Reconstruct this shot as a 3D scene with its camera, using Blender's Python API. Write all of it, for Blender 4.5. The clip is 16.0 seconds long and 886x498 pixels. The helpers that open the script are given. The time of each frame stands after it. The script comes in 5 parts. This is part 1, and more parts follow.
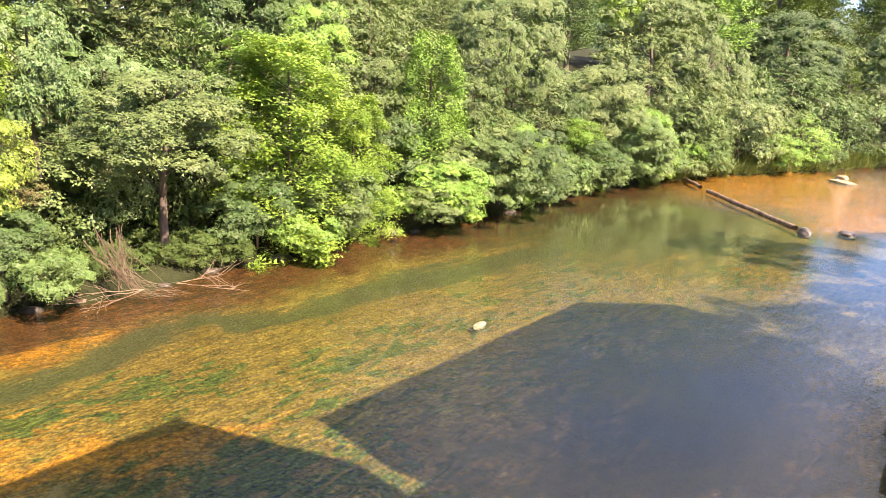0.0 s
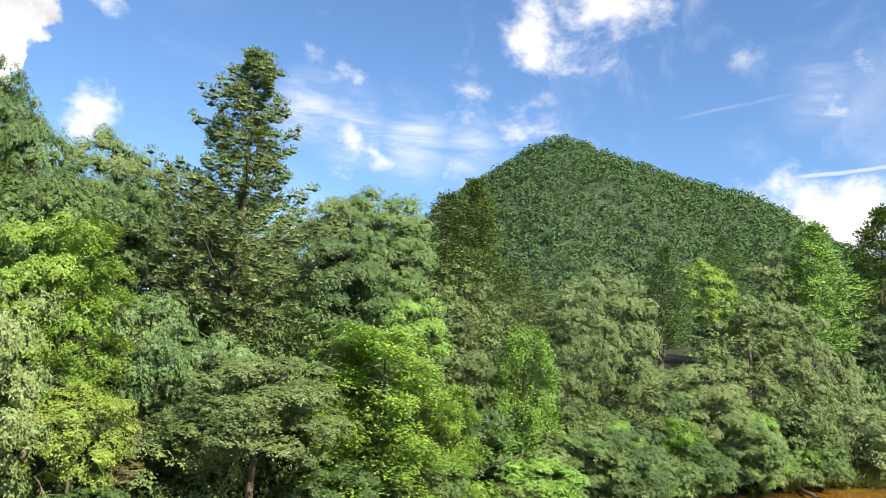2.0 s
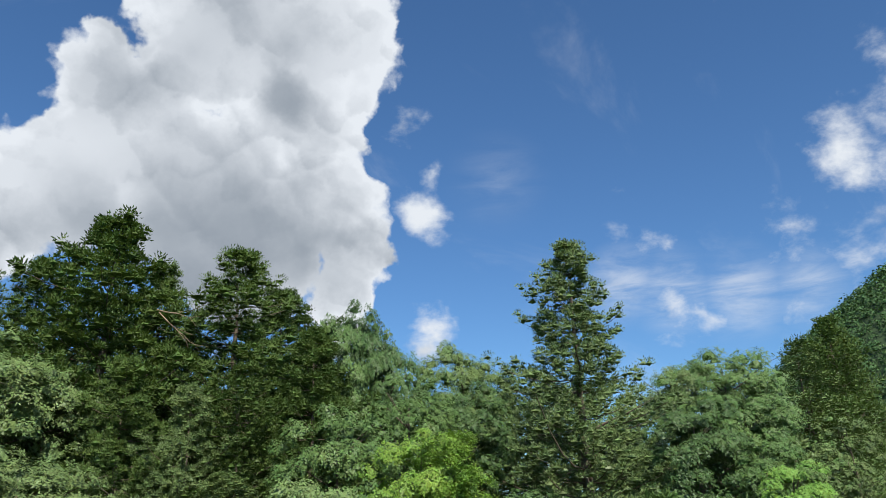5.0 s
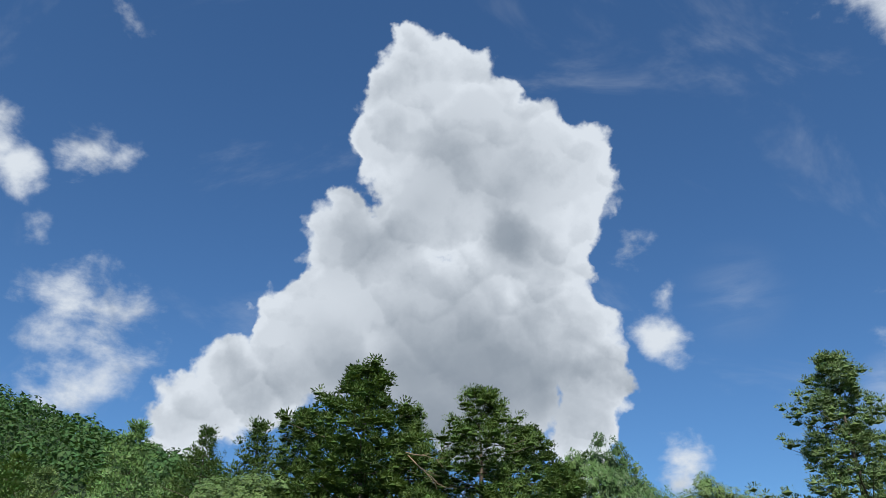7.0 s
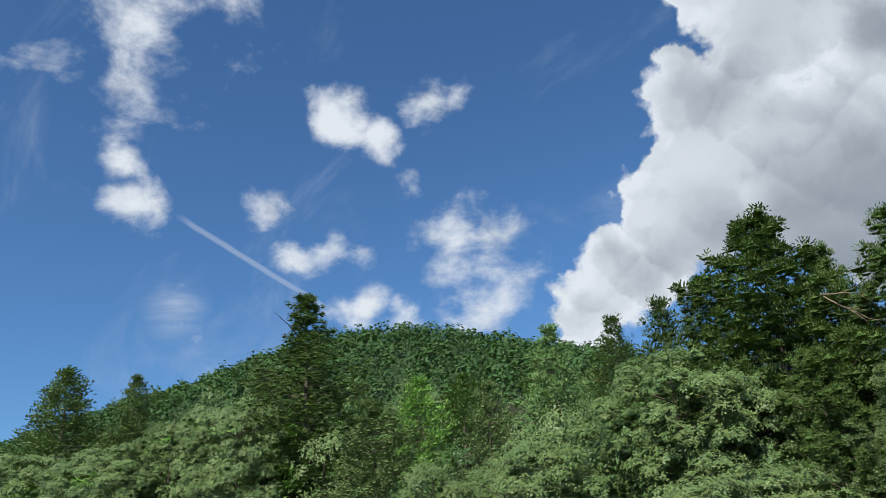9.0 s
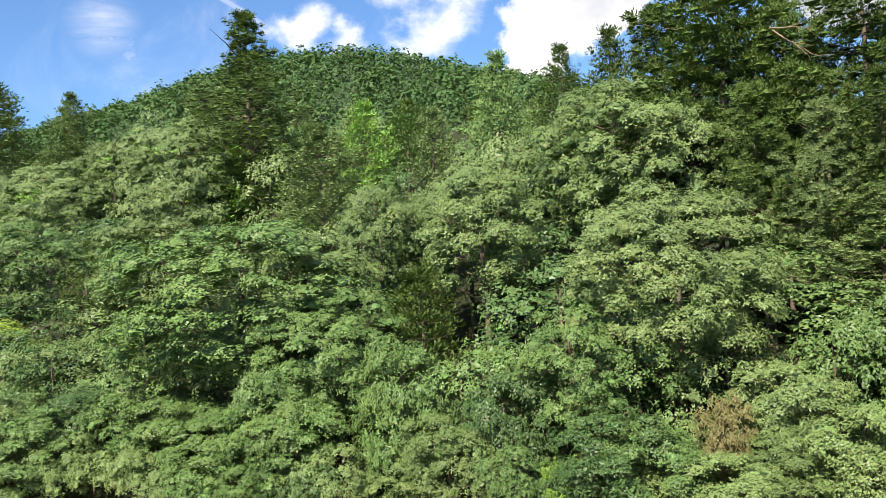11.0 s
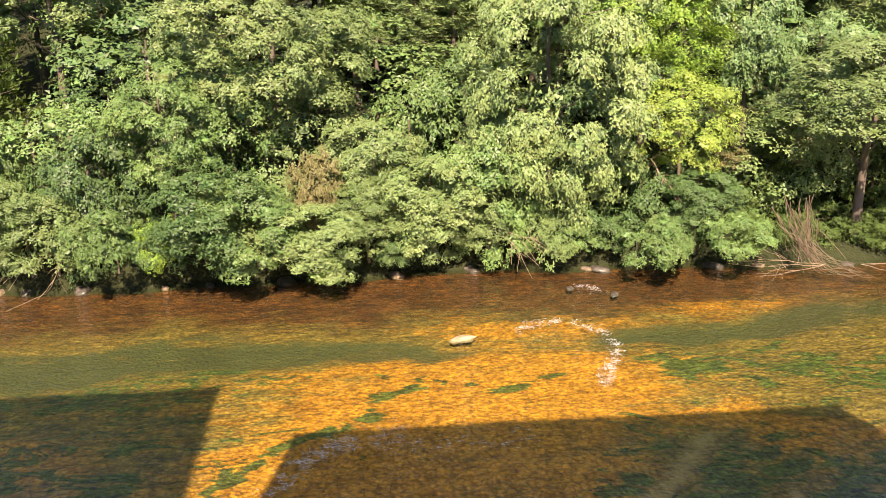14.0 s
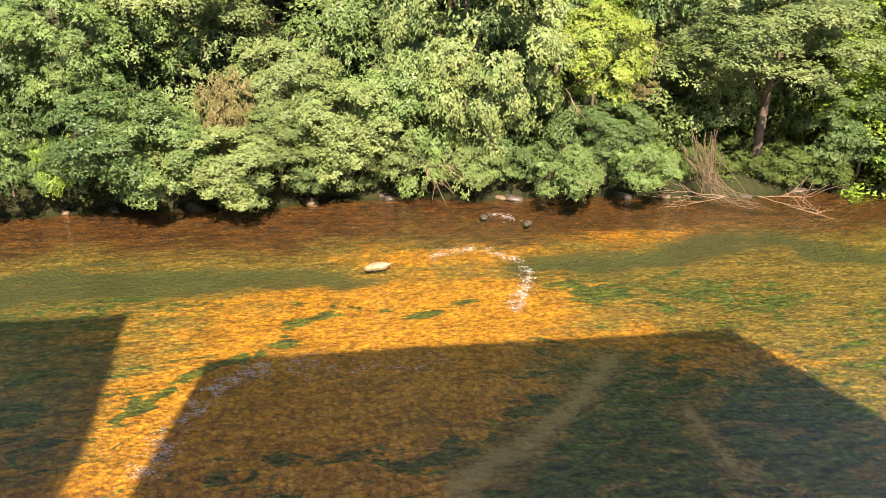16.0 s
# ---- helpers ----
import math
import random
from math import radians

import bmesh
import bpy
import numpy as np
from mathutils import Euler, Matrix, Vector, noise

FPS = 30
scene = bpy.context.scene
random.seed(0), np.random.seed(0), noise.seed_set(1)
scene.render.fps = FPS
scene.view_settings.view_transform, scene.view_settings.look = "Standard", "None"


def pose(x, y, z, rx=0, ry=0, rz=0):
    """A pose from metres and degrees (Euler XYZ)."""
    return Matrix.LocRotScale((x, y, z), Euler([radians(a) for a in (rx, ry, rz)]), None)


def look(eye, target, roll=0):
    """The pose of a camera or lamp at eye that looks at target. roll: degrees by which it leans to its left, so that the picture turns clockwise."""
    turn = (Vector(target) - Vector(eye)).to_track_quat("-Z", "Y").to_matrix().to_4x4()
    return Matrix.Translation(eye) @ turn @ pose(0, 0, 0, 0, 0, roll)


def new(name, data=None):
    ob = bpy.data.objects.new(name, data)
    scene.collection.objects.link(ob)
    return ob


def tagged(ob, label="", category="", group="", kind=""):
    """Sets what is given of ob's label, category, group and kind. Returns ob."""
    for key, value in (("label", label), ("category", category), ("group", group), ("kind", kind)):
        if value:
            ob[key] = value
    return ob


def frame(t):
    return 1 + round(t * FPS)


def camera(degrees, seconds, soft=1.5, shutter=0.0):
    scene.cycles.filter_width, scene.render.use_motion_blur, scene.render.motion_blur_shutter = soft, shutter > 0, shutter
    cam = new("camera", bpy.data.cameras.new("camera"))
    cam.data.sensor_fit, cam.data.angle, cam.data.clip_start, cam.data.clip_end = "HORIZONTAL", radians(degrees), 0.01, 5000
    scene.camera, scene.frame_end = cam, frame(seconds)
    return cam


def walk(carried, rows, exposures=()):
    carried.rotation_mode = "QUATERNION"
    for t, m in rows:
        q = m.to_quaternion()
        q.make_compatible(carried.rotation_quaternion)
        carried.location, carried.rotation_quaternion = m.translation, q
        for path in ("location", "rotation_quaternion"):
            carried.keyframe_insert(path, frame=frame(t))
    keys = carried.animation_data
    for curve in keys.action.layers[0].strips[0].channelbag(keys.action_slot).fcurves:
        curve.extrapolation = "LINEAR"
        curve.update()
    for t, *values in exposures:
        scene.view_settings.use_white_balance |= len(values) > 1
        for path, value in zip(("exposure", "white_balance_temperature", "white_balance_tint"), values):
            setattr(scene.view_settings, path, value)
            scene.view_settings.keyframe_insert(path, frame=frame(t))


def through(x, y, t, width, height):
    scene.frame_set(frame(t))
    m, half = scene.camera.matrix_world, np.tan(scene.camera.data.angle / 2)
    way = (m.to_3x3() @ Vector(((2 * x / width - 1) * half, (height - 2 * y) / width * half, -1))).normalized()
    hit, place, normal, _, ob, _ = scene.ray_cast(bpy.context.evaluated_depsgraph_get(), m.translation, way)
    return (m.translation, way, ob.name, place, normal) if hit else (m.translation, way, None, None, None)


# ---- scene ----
# The river runs along x; y points across it to the wooded bank; the water lies at z = 0.
cam = camera(59.6, 16.0, soft=0.45)
EYE = (0.0, 0.0, 8.0)
ROWS = [
    (0.0, -52.21, -13.72, -2.59), (0.5, -50.66, -10.51, -3.29), (1.0, -48.44, -4.22, -4.97), (1.5, -46.36, 1.85, -4.23),
    (2.0, -45.39, 7.28, -4.21), (2.5, -45.45, 11.55, -4.05), (3.0, -45.65, 13.10, -2.51), (3.5, -42.60, 13.12, -0.32),
    (4.0, -35.42, 12.84, 1.99), (4.5, -27.23, 14.86, 2.24), (5.0, -19.58, 20.10, 2.01), (5.2, -17.19, 22.35, 1.37),
    (6.25, -9.4, 29.4, 0.6), (7.3, 4.26, 30.15, 0.56), (7.5, 9.59, 29.52, 1.55), (8.0, 20.18, 27.77, 4.64),
    (8.2, 22.49, 27.15, 5.23), (9.25, 30.6, 20.7, 3.7), (10.3, 30.39, 11.20, 2.04), (10.5, 29.32, 9.39, 2.39),
    (11.0, 25.10, 2.41, 4.07), (11.5, 20.04, -4.36, 5.01), (12.0, 14.85, -8.04, 4.76), (12.5, 9.78, -11.08, 3.32),
    (13.0, 5.57, -15.16, 2.80), (13.5, 0.87, -17.03, 2.35), (14.0, -3.86, -16.71, 1.16), (14.5, -6.03, -18.97, -0.13),
    (15.0, -7.13, -21.25, -0.39), (15.5, -8.63, -21.74, -0.36), (16.0, -9.57, -22.06, -1.48),
]
EXPOSURES = [
    (0.0, 1.96, 7500, 34), (1.0, 1.85, 7900, 34), (1.5, 1.48, 7300, 20), (2.0, 1.08, 6800, 14), (2.5, 0.90, 6450, 11), (4.0, 0.72, 6250, 9), (5.2, 0.34, 6080, 9), (7.3, 0.22, 5950, 8),
    (8.2, 0.22, 5950, 8), (10.3, 0.72, 6300, 9), (11.0, 1.14, 6600, 14), (11.5, 1.54, 6900, 20), (12.0, 1.70, 7300, 25), (14.0, 1.62, 7600, 28), (16.0, 1.62, 7700, 28),
]
walk(cam, [(t, pose(*EYE, 90 + pitch, roll, yaw)) for t, yaw, pitch, roll in ROWS], EXPOSURES)

# ---- light ----
SUN_UP, SUN_AZ = 47.0, 182.9  # the sun stands behind the eye, over the near bank
sun = new("sun", bpy.data.lights.new("sun", "SUN"))
sun.data.energy, sun.data.angle, sun.data.color = 5.0, radians(0.53), (1.0, 0.93, 0.78)
sun.matrix_world = look((-3.0, -60, 60 * math.tan(radians(SUN_UP))), (0, 0, 0))


class Nodes:
    """A short hand for node trees."""

    def __init__(self, tree):
        self.tree = tree

    def add(self, kind, values=(), **props):
        node = self.tree.nodes.new(kind)
        for key, value in props.items():
            setattr(node, key, value)
        for key, value in dict(values).items():
            if isinstance(value, bpy.types.NodeSocket):
                self.tree.links.new(value, node.inputs[key])
            else:
                node.inputs[key].default_value = value
        return node

    def math(self, op, a, b=0.0, c=0.0, clamp=False):
        return self.add("ShaderNodeMath", {0: a, 1: b, 2: c}, operation=op, use_clamp=clamp).outputs[0]

    def vec(self, op, a, b=(0, 0, 0)):
        n = self.add("ShaderNodeVectorMath", {0: a, 1: b}, operation=op)
        return n.outputs["Value"] if op in ("DISTANCE", "DOT_PRODUCT", "LENGTH") else n.outputs["Vector"]

    def scale(self, a, k):
        return self.add("ShaderNodeVectorMath", {0: a, 3: k}, operation="SCALE").outputs["Vector"]

    def noise(self, vector, scale, detail=3.0, rough=0.55, out="Fac", lac=2.0, distort=0.0):
        n = self.add("ShaderNodeTexNoise", {"Vector": vector, "Scale": scale, "Detail": detail, "Roughness": rough, "Lacunarity": lac, "Distortion": distort})
        return n.outputs[out]

    def mix(self, fac, a, b, blend="MIX"):
        n = self.add("ShaderNodeMix", data_type="RGBA", blend_type=blend)
        for i, v in ((0, fac), (6, a), (7, b)):
            if isinstance(v, bpy.types.NodeSocket):
                self.tree.links.new(v, n.inputs[i])
            else:
                n.inputs[i].default_value = (*v, 1) if isinstance(v, tuple) and len(v) == 3 else v
        return n.outputs[2]

    def step(self, v, lo, hi, a=0.0, b=1.0):
        return self.add("ShaderNodeMapRange", {0: v, 1: lo, 2: hi, 3: a, 4: b}, interpolation_type="SMOOTHSTEP").outputs[0]


def way(az, el):
    """The direction at an azimuth (degrees from +y towards +x) and an elevation."""
    a, e = radians(az), radians(el)
    return (math.sin(a) * math.cos(e), math.cos(a) * math.cos(e), math.sin(e))


world = bpy.data.worlds.new("sky")
scene.world = world
world.use_nodes = True
world.node_tree.nodes.clear()
W = Nodes(world.node_tree)
direction = W.add("ShaderNodeTexCoord").outputs["Generated"]
sky = W.add("ShaderNodeTexSky", sky_type="NISHITA", sun_disc=False, sun_elevation=radians(SUN_UP), sun_rotation=radians(SUN_AZ),
            altitude=200.0, air_density=1.0, dust_density=0.6, ozone_density=2.0).outputs[0]
# clouds: azimuth, elevation, radius in degrees, and how dense
CUMULUS = [
    (-0.1, 42.1, 4.1, 1.00),
    (5.6, 39.3, 5.3, 1.00),
    (12.0, 34.8, 4.5, 1.00),
    (2.0, 34.2, 6.5, 1.00),
    (8.8, 29.9, 6.0, 1.00),
    (-6.3, 30.2, 3.7, 1.00),
    (10.6, 23.9, 4.8, 1.00),
    (1.3, 24.6, 7.2, 1.00),
    (-7.8, 22.3, 4.6, 1.00),
    (-13.4, 19.7, 4.1, 0.90),
    (13.4, 20.0, 3.3, 0.80),
    (5.3, 19.1, 6.3, 1.00),
    (-16.9, 16.8, 3.3, 0.80),
    (12.3, 15.8, 3.2, 0.80),
    (7.3, 37.0, 5.6, 1.00),
    (-5.1, 26.9, 4.6, 1.00),
    (-1.8, 28.9, 4.6, 1.00),
    (-7.9, 25.2, 3.4, 1.00),
    (-3.0, 38.5, 3.2, 1.00),
    (-3.4, 40.9, 2.8, 1.00),
    (-5.8, 31.7, 3.0, 1.00),
    (-9.8, 22.7, 4.4, 1.00),
    (3.4, 35.0, 4.7, 1.00),
]
PUFFS_WEST = [
    (-26.9, 22.7, 3.9, 0.70),
    (-24.1, 22.0, 4.1, 0.55),
    (-25.3, 17.6, 4.2, 0.80),
    (-35.2, 32.2, 2.5, 0.85),
    (-32.8, 31.0, 2.2, 0.75),
    (-27.1, 33.6, 2.3, 0.70),
    (-24.6, 33.6, 1.9, 0.60),
    (-29.6, 27.3, 1.7, 0.50),
    (-34.1, 19.1, 2.3, 0.70),
    (-34.6, 22.3, 2.0, 0.50),
    (-27.3, 42.9, 1.2, 0.42),
    (18.4, 29.3, 1.8, 0.42),
    (19.3, 13.3, 1.9, 0.80),
    (20.2, 25.9, 1.2, 0.50),
    (18.8, 22.6, 2.4, 0.90),
]
PUFFS_SOUTH = [
    (-52.1, 38.2, 6.9, 0.50),
    (-52.5, 34.0, 4.4, 0.40),
    (-44.6, 41.4, 3.2, 0.75),
    (-52.6, 28.8, 2.4, 0.75),
    (-51.8, 26.3, 2.6, 0.75),
    (-41.9, 26.3, 2.4, 0.65),
    (-33.8, 18.9, 2.0, 0.75),
    (-48.1, 18.7, 2.2, 0.45),
    (-39.5, 22.7, 1.9, 0.60),
    (-36.6, 23.3, 1.9, 0.50),
    (-31.1, 17.8, 1.6, 0.70),
]
PUFFS_EAST = [
    (56.5, 25.9, 4.7, 0.85),
    (58.8, 27.2, 3.5, 0.85),
    (61.4, 28.4, 2.8, 0.80),
    (50.5, 22.5, 2.8, 0.80),
    (53.3, 22.4, 2.3, 0.50),
    (46.9, 18.5, 2.8, 0.22),
    (33.9, 20.1, 2.3, 0.20),
    (37.6, 13.5, 2.8, 0.36),
    (50.1, 15.6, 3.2, 0.24),
    (70.0, 10.4, 3.5, 0.70),
    (72.6, 10.5, 3.9, 0.80),
    (68.3, 11.5, 2.5, 0.60),
    (19.6, 13.7, 1.8, 0.65),
    (39.4, 13.5, 1.7, 0.55),
    (36.0, 19.0, 1.5, 0.34),
    (65.7, 20.5, 1.3, 0.36),
    (71.8, 18.0, 2.5, 0.30),
]
VEILS = [
    (34.0, 16.6, 3.6, 1.0), (37.5, 15.6, 4.0, 1.0), (42.0, 14.9, 4.2, 1.0), (46.5, 14.6, 3.6, 0.9), (24.9, 24.9, 4.6, 0.34), (71.0, 18.5, 4.0, 0.6), (-48.0, 18.7, 3.0, 0.8),
]
# clouds outside the view, added to brighten the reflection on the water
UNSEEN_GLARE_PUFFS = [
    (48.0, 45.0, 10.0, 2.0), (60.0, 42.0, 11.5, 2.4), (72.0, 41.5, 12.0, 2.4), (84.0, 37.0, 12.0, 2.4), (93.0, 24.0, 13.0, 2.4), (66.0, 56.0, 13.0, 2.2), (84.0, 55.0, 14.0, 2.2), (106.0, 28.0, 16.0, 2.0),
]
# clouds high out of view, added as fill light for the shaded water
UNSEEN_FILL_PUFFS = [
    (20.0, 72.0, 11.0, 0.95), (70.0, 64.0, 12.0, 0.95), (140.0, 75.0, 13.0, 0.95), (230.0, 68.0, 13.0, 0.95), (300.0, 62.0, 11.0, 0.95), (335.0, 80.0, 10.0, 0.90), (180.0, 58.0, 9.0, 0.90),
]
SHADED = [
    (7.0, 31.1, 2.6, 0.70),
    (3.6, 19.6, 7.7, 0.80),
    (-4.2, 19.0, 4.6, 0.50),
    (9.5, 19.2, 4.8, 0.50),
    (-3.1, 31.0, 2.9, 0.30),
    (-5.6, 20.1, 4.6, 0.50),
    (-0.1, 20.4, 5.2, 0.65),
    (-5.8, 31.3, 4.1, 0.25),
    (-0.0, 33.0, 3.5, 0.20),
    (0.5, 22.9, 5.9, 0.40),
    (3.0, 36.0, 4.6, 0.26),
    (7.5, 34.6, 3.6, 0.28),
]
def ring(a, b):
    """The normal of the great circle through two directions of the sky."""
    return tuple(Vector(way(*a)).cross(Vector(way(*b))).normalized())


TRAIL_LOW, TRAIL_HIGH = ring((67.0, 12.9), (75.6, 13.7)), ring((62.5, 17.5), (76.0, 19.8))
TRAILS = [
    ((-0.6037, -0.1158, -0.7887), (-0.6197, 0.6906, 0.3729), 7.24, 0.005, 0.26),
    (TRAIL_LOW, way(75.0, 13.6), 6.5, 0.0035, 0.42),
    (TRAIL_HIGH, way(70.0, 18.8), 9.0, 0.0030, 0.09),
]


def billow(field, puffs, place):
    for az, el, size, dense in puffs:
        far = W.vec("DISTANCE", place, way(az, el))
        rise = W.math("MULTIPLY_ADD", far, -dense / radians(size), dense)
        field = rise if field is None else W.math("SMOOTH_MAX", field, rise, 0.10)
    return field


curl = W.noise(direction, 9.0, 5.0, 0.62, "Color")
place = W.vec("ADD", direction, W.scale(W.vec("SUBTRACT", curl, (0.5, 0.5, 0.5)), 0.075))
fine = W.noise(direction, 16.0, 7.0, 0.62)
wisp = W.noise(W.add("ShaderNodeMapping", {"Vector": direction, "Scale": (1.0, 1.0, 1.5)}).outputs[0], 11.0, 7.0, 0.60, distort=0.15)
heap = billow(None, CUMULUS, place)
puff = W.add("ShaderNodeTexVoronoi", {"Vector": place, "Scale": 15.0, "Smoothness": 0.35}, feature="SMOOTH_F1").outputs["Distance"]
knobs = W.add("ShaderNodeTexVoronoi", {"Vector": place, "Scale": 34.0, "Smoothness": 0.3}, feature="SMOOTH_F1").outputs["Distance"]
swell = W.math("ADD", W.math("MULTIPLY_ADD", puff, -0.50, 0.24), W.math("MULTIPLY_ADD", knobs, -0.30, 0.14))
heap = W.math("ADD", heap, W.math("ADD", swell, W.math("MULTIPLY_ADD", fine, 0.40, -0.20)))
heap_cover = W.step(heap, 0.01, 0.17)
loose = billow(billow(billow(None, PUFFS_WEST, place), PUFFS_SOUTH, place), PUFFS_EAST + UNSEEN_GLARE_PUFFS + UNSEEN_FILL_PUFFS, place)
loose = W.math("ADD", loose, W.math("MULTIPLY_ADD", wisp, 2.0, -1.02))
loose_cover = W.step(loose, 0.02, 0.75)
veil = W.math("MULTIPLY", W.step(W.noise(W.add("ShaderNodeMapping", {"Vector": direction, "Rotation": (0.3, 0.2, 0.9), "Scale": (1.0, 4.0, 2.0)}).outputs[0], 2.2, 6.0, 0.62, distort=0.8), 0.52, 0.80), 0.22)
sheet = W.add("ShaderNodeMapping", {"Vector": direction, "Scale": (1.0, 1.0, 4.5)}).outputs[0]
thin = W.math("MULTIPLY", W.step(billow(None, VEILS, direction), 0.0, 0.9), W.step(W.noise(sheet, 9.0, 6.0, 0.62, distort=0.4), 0.30, 0.75, 0.05, 0.55))
veil = W.math("MAXIMUM", veil, thin)
for normal, middle, half, wide, dense in TRAILS:
    off = W.math("ABSOLUTE", W.math("ADD", W.vec("DOT_PRODUCT", direction, normal), W.math("MULTIPLY_ADD", wisp, 0.008, -0.004)))
    along = W.vec("DISTANCE", direction, middle)
    line = W.math("MULTIPLY", W.step(off, wide * 0.25, wide, 1.0, 0.0), W.step(along, radians(half) * 0.70, radians(half), dense, 0.0))
    veil = W.math("MAXIMUM", veil, line)
cover = W.math("MAXIMUM", W.math("MAXIMUM", heap_cover, loose_cover), veil)
# cloud brightness: knobs towards the sun are white, hollows and the flat base grey
knob = W.noise(W.vec("ADD", place, (0.012, 0.0, 0.022)), 16.0, 7.0, 0.62)
relief = W.math("SUBTRACT", fine, knob)
base = W.step(billow(None, SHADED, place), -0.15, 0.55)
lobes = W.math("SUBTRACT", W.noise(place, 6.0, 3.0, 0.5), W.noise(W.vec("ADD", place, (0.03, 0.0, 0.05)), 6.0, 3.0, 0.5))
def lobe(scale):
    """How high a point sits within its cauliflower knob: the knobs' upper sides catch the sun."""
    cell = W.add("ShaderNodeTexVoronoi", {"Vector": place, "Scale": scale, "Randomness": 1.0, "Smoothness": 0.34}, feature="SMOOTH_F1")
    up = W.vec("DOT_PRODUCT", W.vec("SUBTRACT", place, cell.outputs["Position"]), (0.25, 0.0, 0.95))
    return W.math("MULTIPLY", up, scale)


bright = W.math("ADD", W.math("MULTIPLY_ADD", relief, 0.6, 0.88), W.math("MULTIPLY", lobes, 1.3))
bright = W.math("ADD", bright, W.math("MULTIPLY", lobe(9.0), 0.36))
bright = W.math("ADD", bright, W.math("MULTIPLY", lobe(22.0), 0.26), clamp=True)
bright = W.math("MULTIPLY", bright, W.math("MULTIPLY_ADD", base, -0.74, 1.0))
bright = W.math("MULTIPLY", bright, W.step(heap, 0.0, 0.55, 1.22, 0.86))
cloud = W.mix(bright, (0.36, 0.41, 0.47), (1.26, 1.27, 1.28))
blue = W.mix(1.0, sky, (0.69, 0.95, 1.16), "MULTIPLY")
clear = W.add("ShaderNodeBackground", {"Color": blue, "Strength": 0.083})
white = W.add("ShaderNodeBackground", {"Color": cloud, "Strength": 0.51})
both = W.add("ShaderNodeMixShader", {0: cover, 1: clear.outputs[0], 2: white.outputs[0]})
world.node_tree.links.new(both.outputs[0], W.add("ShaderNodeOutputWorld").inputs["Surface"])


# ---- materials ----
def material(name):
    m = bpy.data.materials.new(name)
    m.use_nodes = True
    m.node_tree.nodes.clear()
    return m, Nodes(m.node_tree)


def finish(n, shader, bump=None):
    n.tree.links.new(shader, n.add("ShaderNodeOutputMaterial").inputs["Surface"])


def leaf_material(name, colour, spread=0.36, warm=0.06, gloss=0.5, rough=0.42, through=0.12):
    """Leaves: each leaf, each tree and each patch of the crown varies; light shines through a little."""
    m, n = material(name)
    island = n.add("ShaderNodeNewGeometry").outputs["Random Per Island"]
    one = n.add("ShaderNodeObjectInfo").outputs["Random"]
    where = n.add("ShaderNodeTexCoord").outputs["Object"]
    patch = n.noise(where, 0.55, 3.0, 0.6)
    value = n.math("MULTIPLY_ADD", island, spread, 1.0 - spread * 0.55)
    value = n.math("MULTIPLY", value, n.math("MULTIPLY_ADD", patch, 0.9, 0.55))
    value = n.math("MULTIPLY", value, n.math("MULTIPLY_ADD", one, 0.24, 0.88))
    grain = n.noise(where, 11.0, 3.0, 0.65)
    value = n.math("MULTIPLY", value, n.step(grain, 0.32, 0.64, 0.68, 1.26))
    hue = n.math("ADD", 0.5, n.math("MULTIPLY_ADD", patch, -warm, warm * 0.5))
    hue = n.math("ADD", hue, n.math("MULTIPLY_ADD", island, 0.03, -0.015))
    col = n.add("ShaderNodeHueSaturation", {"Hue": hue, "Saturation": 1.0, "Value": value, "Fac": 1.0, "Color": (*colour, 1)}).outputs[0]
    b = n.add("ShaderNodeBsdfPrincipled", {"Base Color": col, "Roughness": rough, "Specular IOR Level": gloss,
                                                "Normal": n.add("ShaderNodeBump", {"Height": grain, "Strength": 0.3, "Distance": 0.03}).outputs[0]})
    t = n.add("ShaderNodeBsdfTranslucent", {"Color": n.mix(1.0, col, (0.95, 1.0, 0.40), "MULTIPLY")})
    mixed = n.add("ShaderNodeMixShader", {0: through, 1: b.outputs[0], 2: t.outputs[0]})
    finish(n, mixed.outputs[0])
    return m


LEAVES = {
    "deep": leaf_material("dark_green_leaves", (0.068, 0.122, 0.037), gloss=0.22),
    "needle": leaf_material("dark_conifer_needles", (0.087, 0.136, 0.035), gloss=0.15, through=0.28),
    "mid": leaf_material("green_leaves", (0.107, 0.180, 0.051), gloss=0.22),
    "leaf": leaf_material("fresh_green_leaves", (0.172, 0.318, 0.055), gloss=0.22),
    "olive": leaf_material("olive_leaves", (0.134, 0.192, 0.064), gloss=0.22),
    "grey": leaf_material("grey_green_glossy_leaves", (0.120, 0.177, 0.055), gloss=0.22, rough=0.45),
    "pale": leaf_material("pale_green_glossy_leaves", (0.139, 0.198, 0.065), gloss=0.22, rough=0.45),
    "blue": leaf_material("blue_green_leaves", (0.117, 0.193, 0.065), gloss=0.22),
    "lime": leaf_material("bright_green_leaves", (0.199, 0.327, 0.051), through=0.26, gloss=0.22),
    "gold": leaf_material("yellow_green_leaves", (0.236, 0.328, 0.060), through=0.24, warm=0.05, gloss=0.22),
    "russet": leaf_material("brownish_wilting_leaves", (0.140, 0.128, 0.052), gloss=0.1),
    "ridge": leaf_material("ridge_forest_leaves", (0.064, 0.120, 0.040), spread=0.4, gloss=0.10, rough=0.6, through=0.2, warm=0.1),
    "far": leaf_material("hill_forest_leaves", (0.080, 0.146, 0.057), spread=0.4, gloss=0.10, rough=0.6, through=0.2, warm=0.1),
}


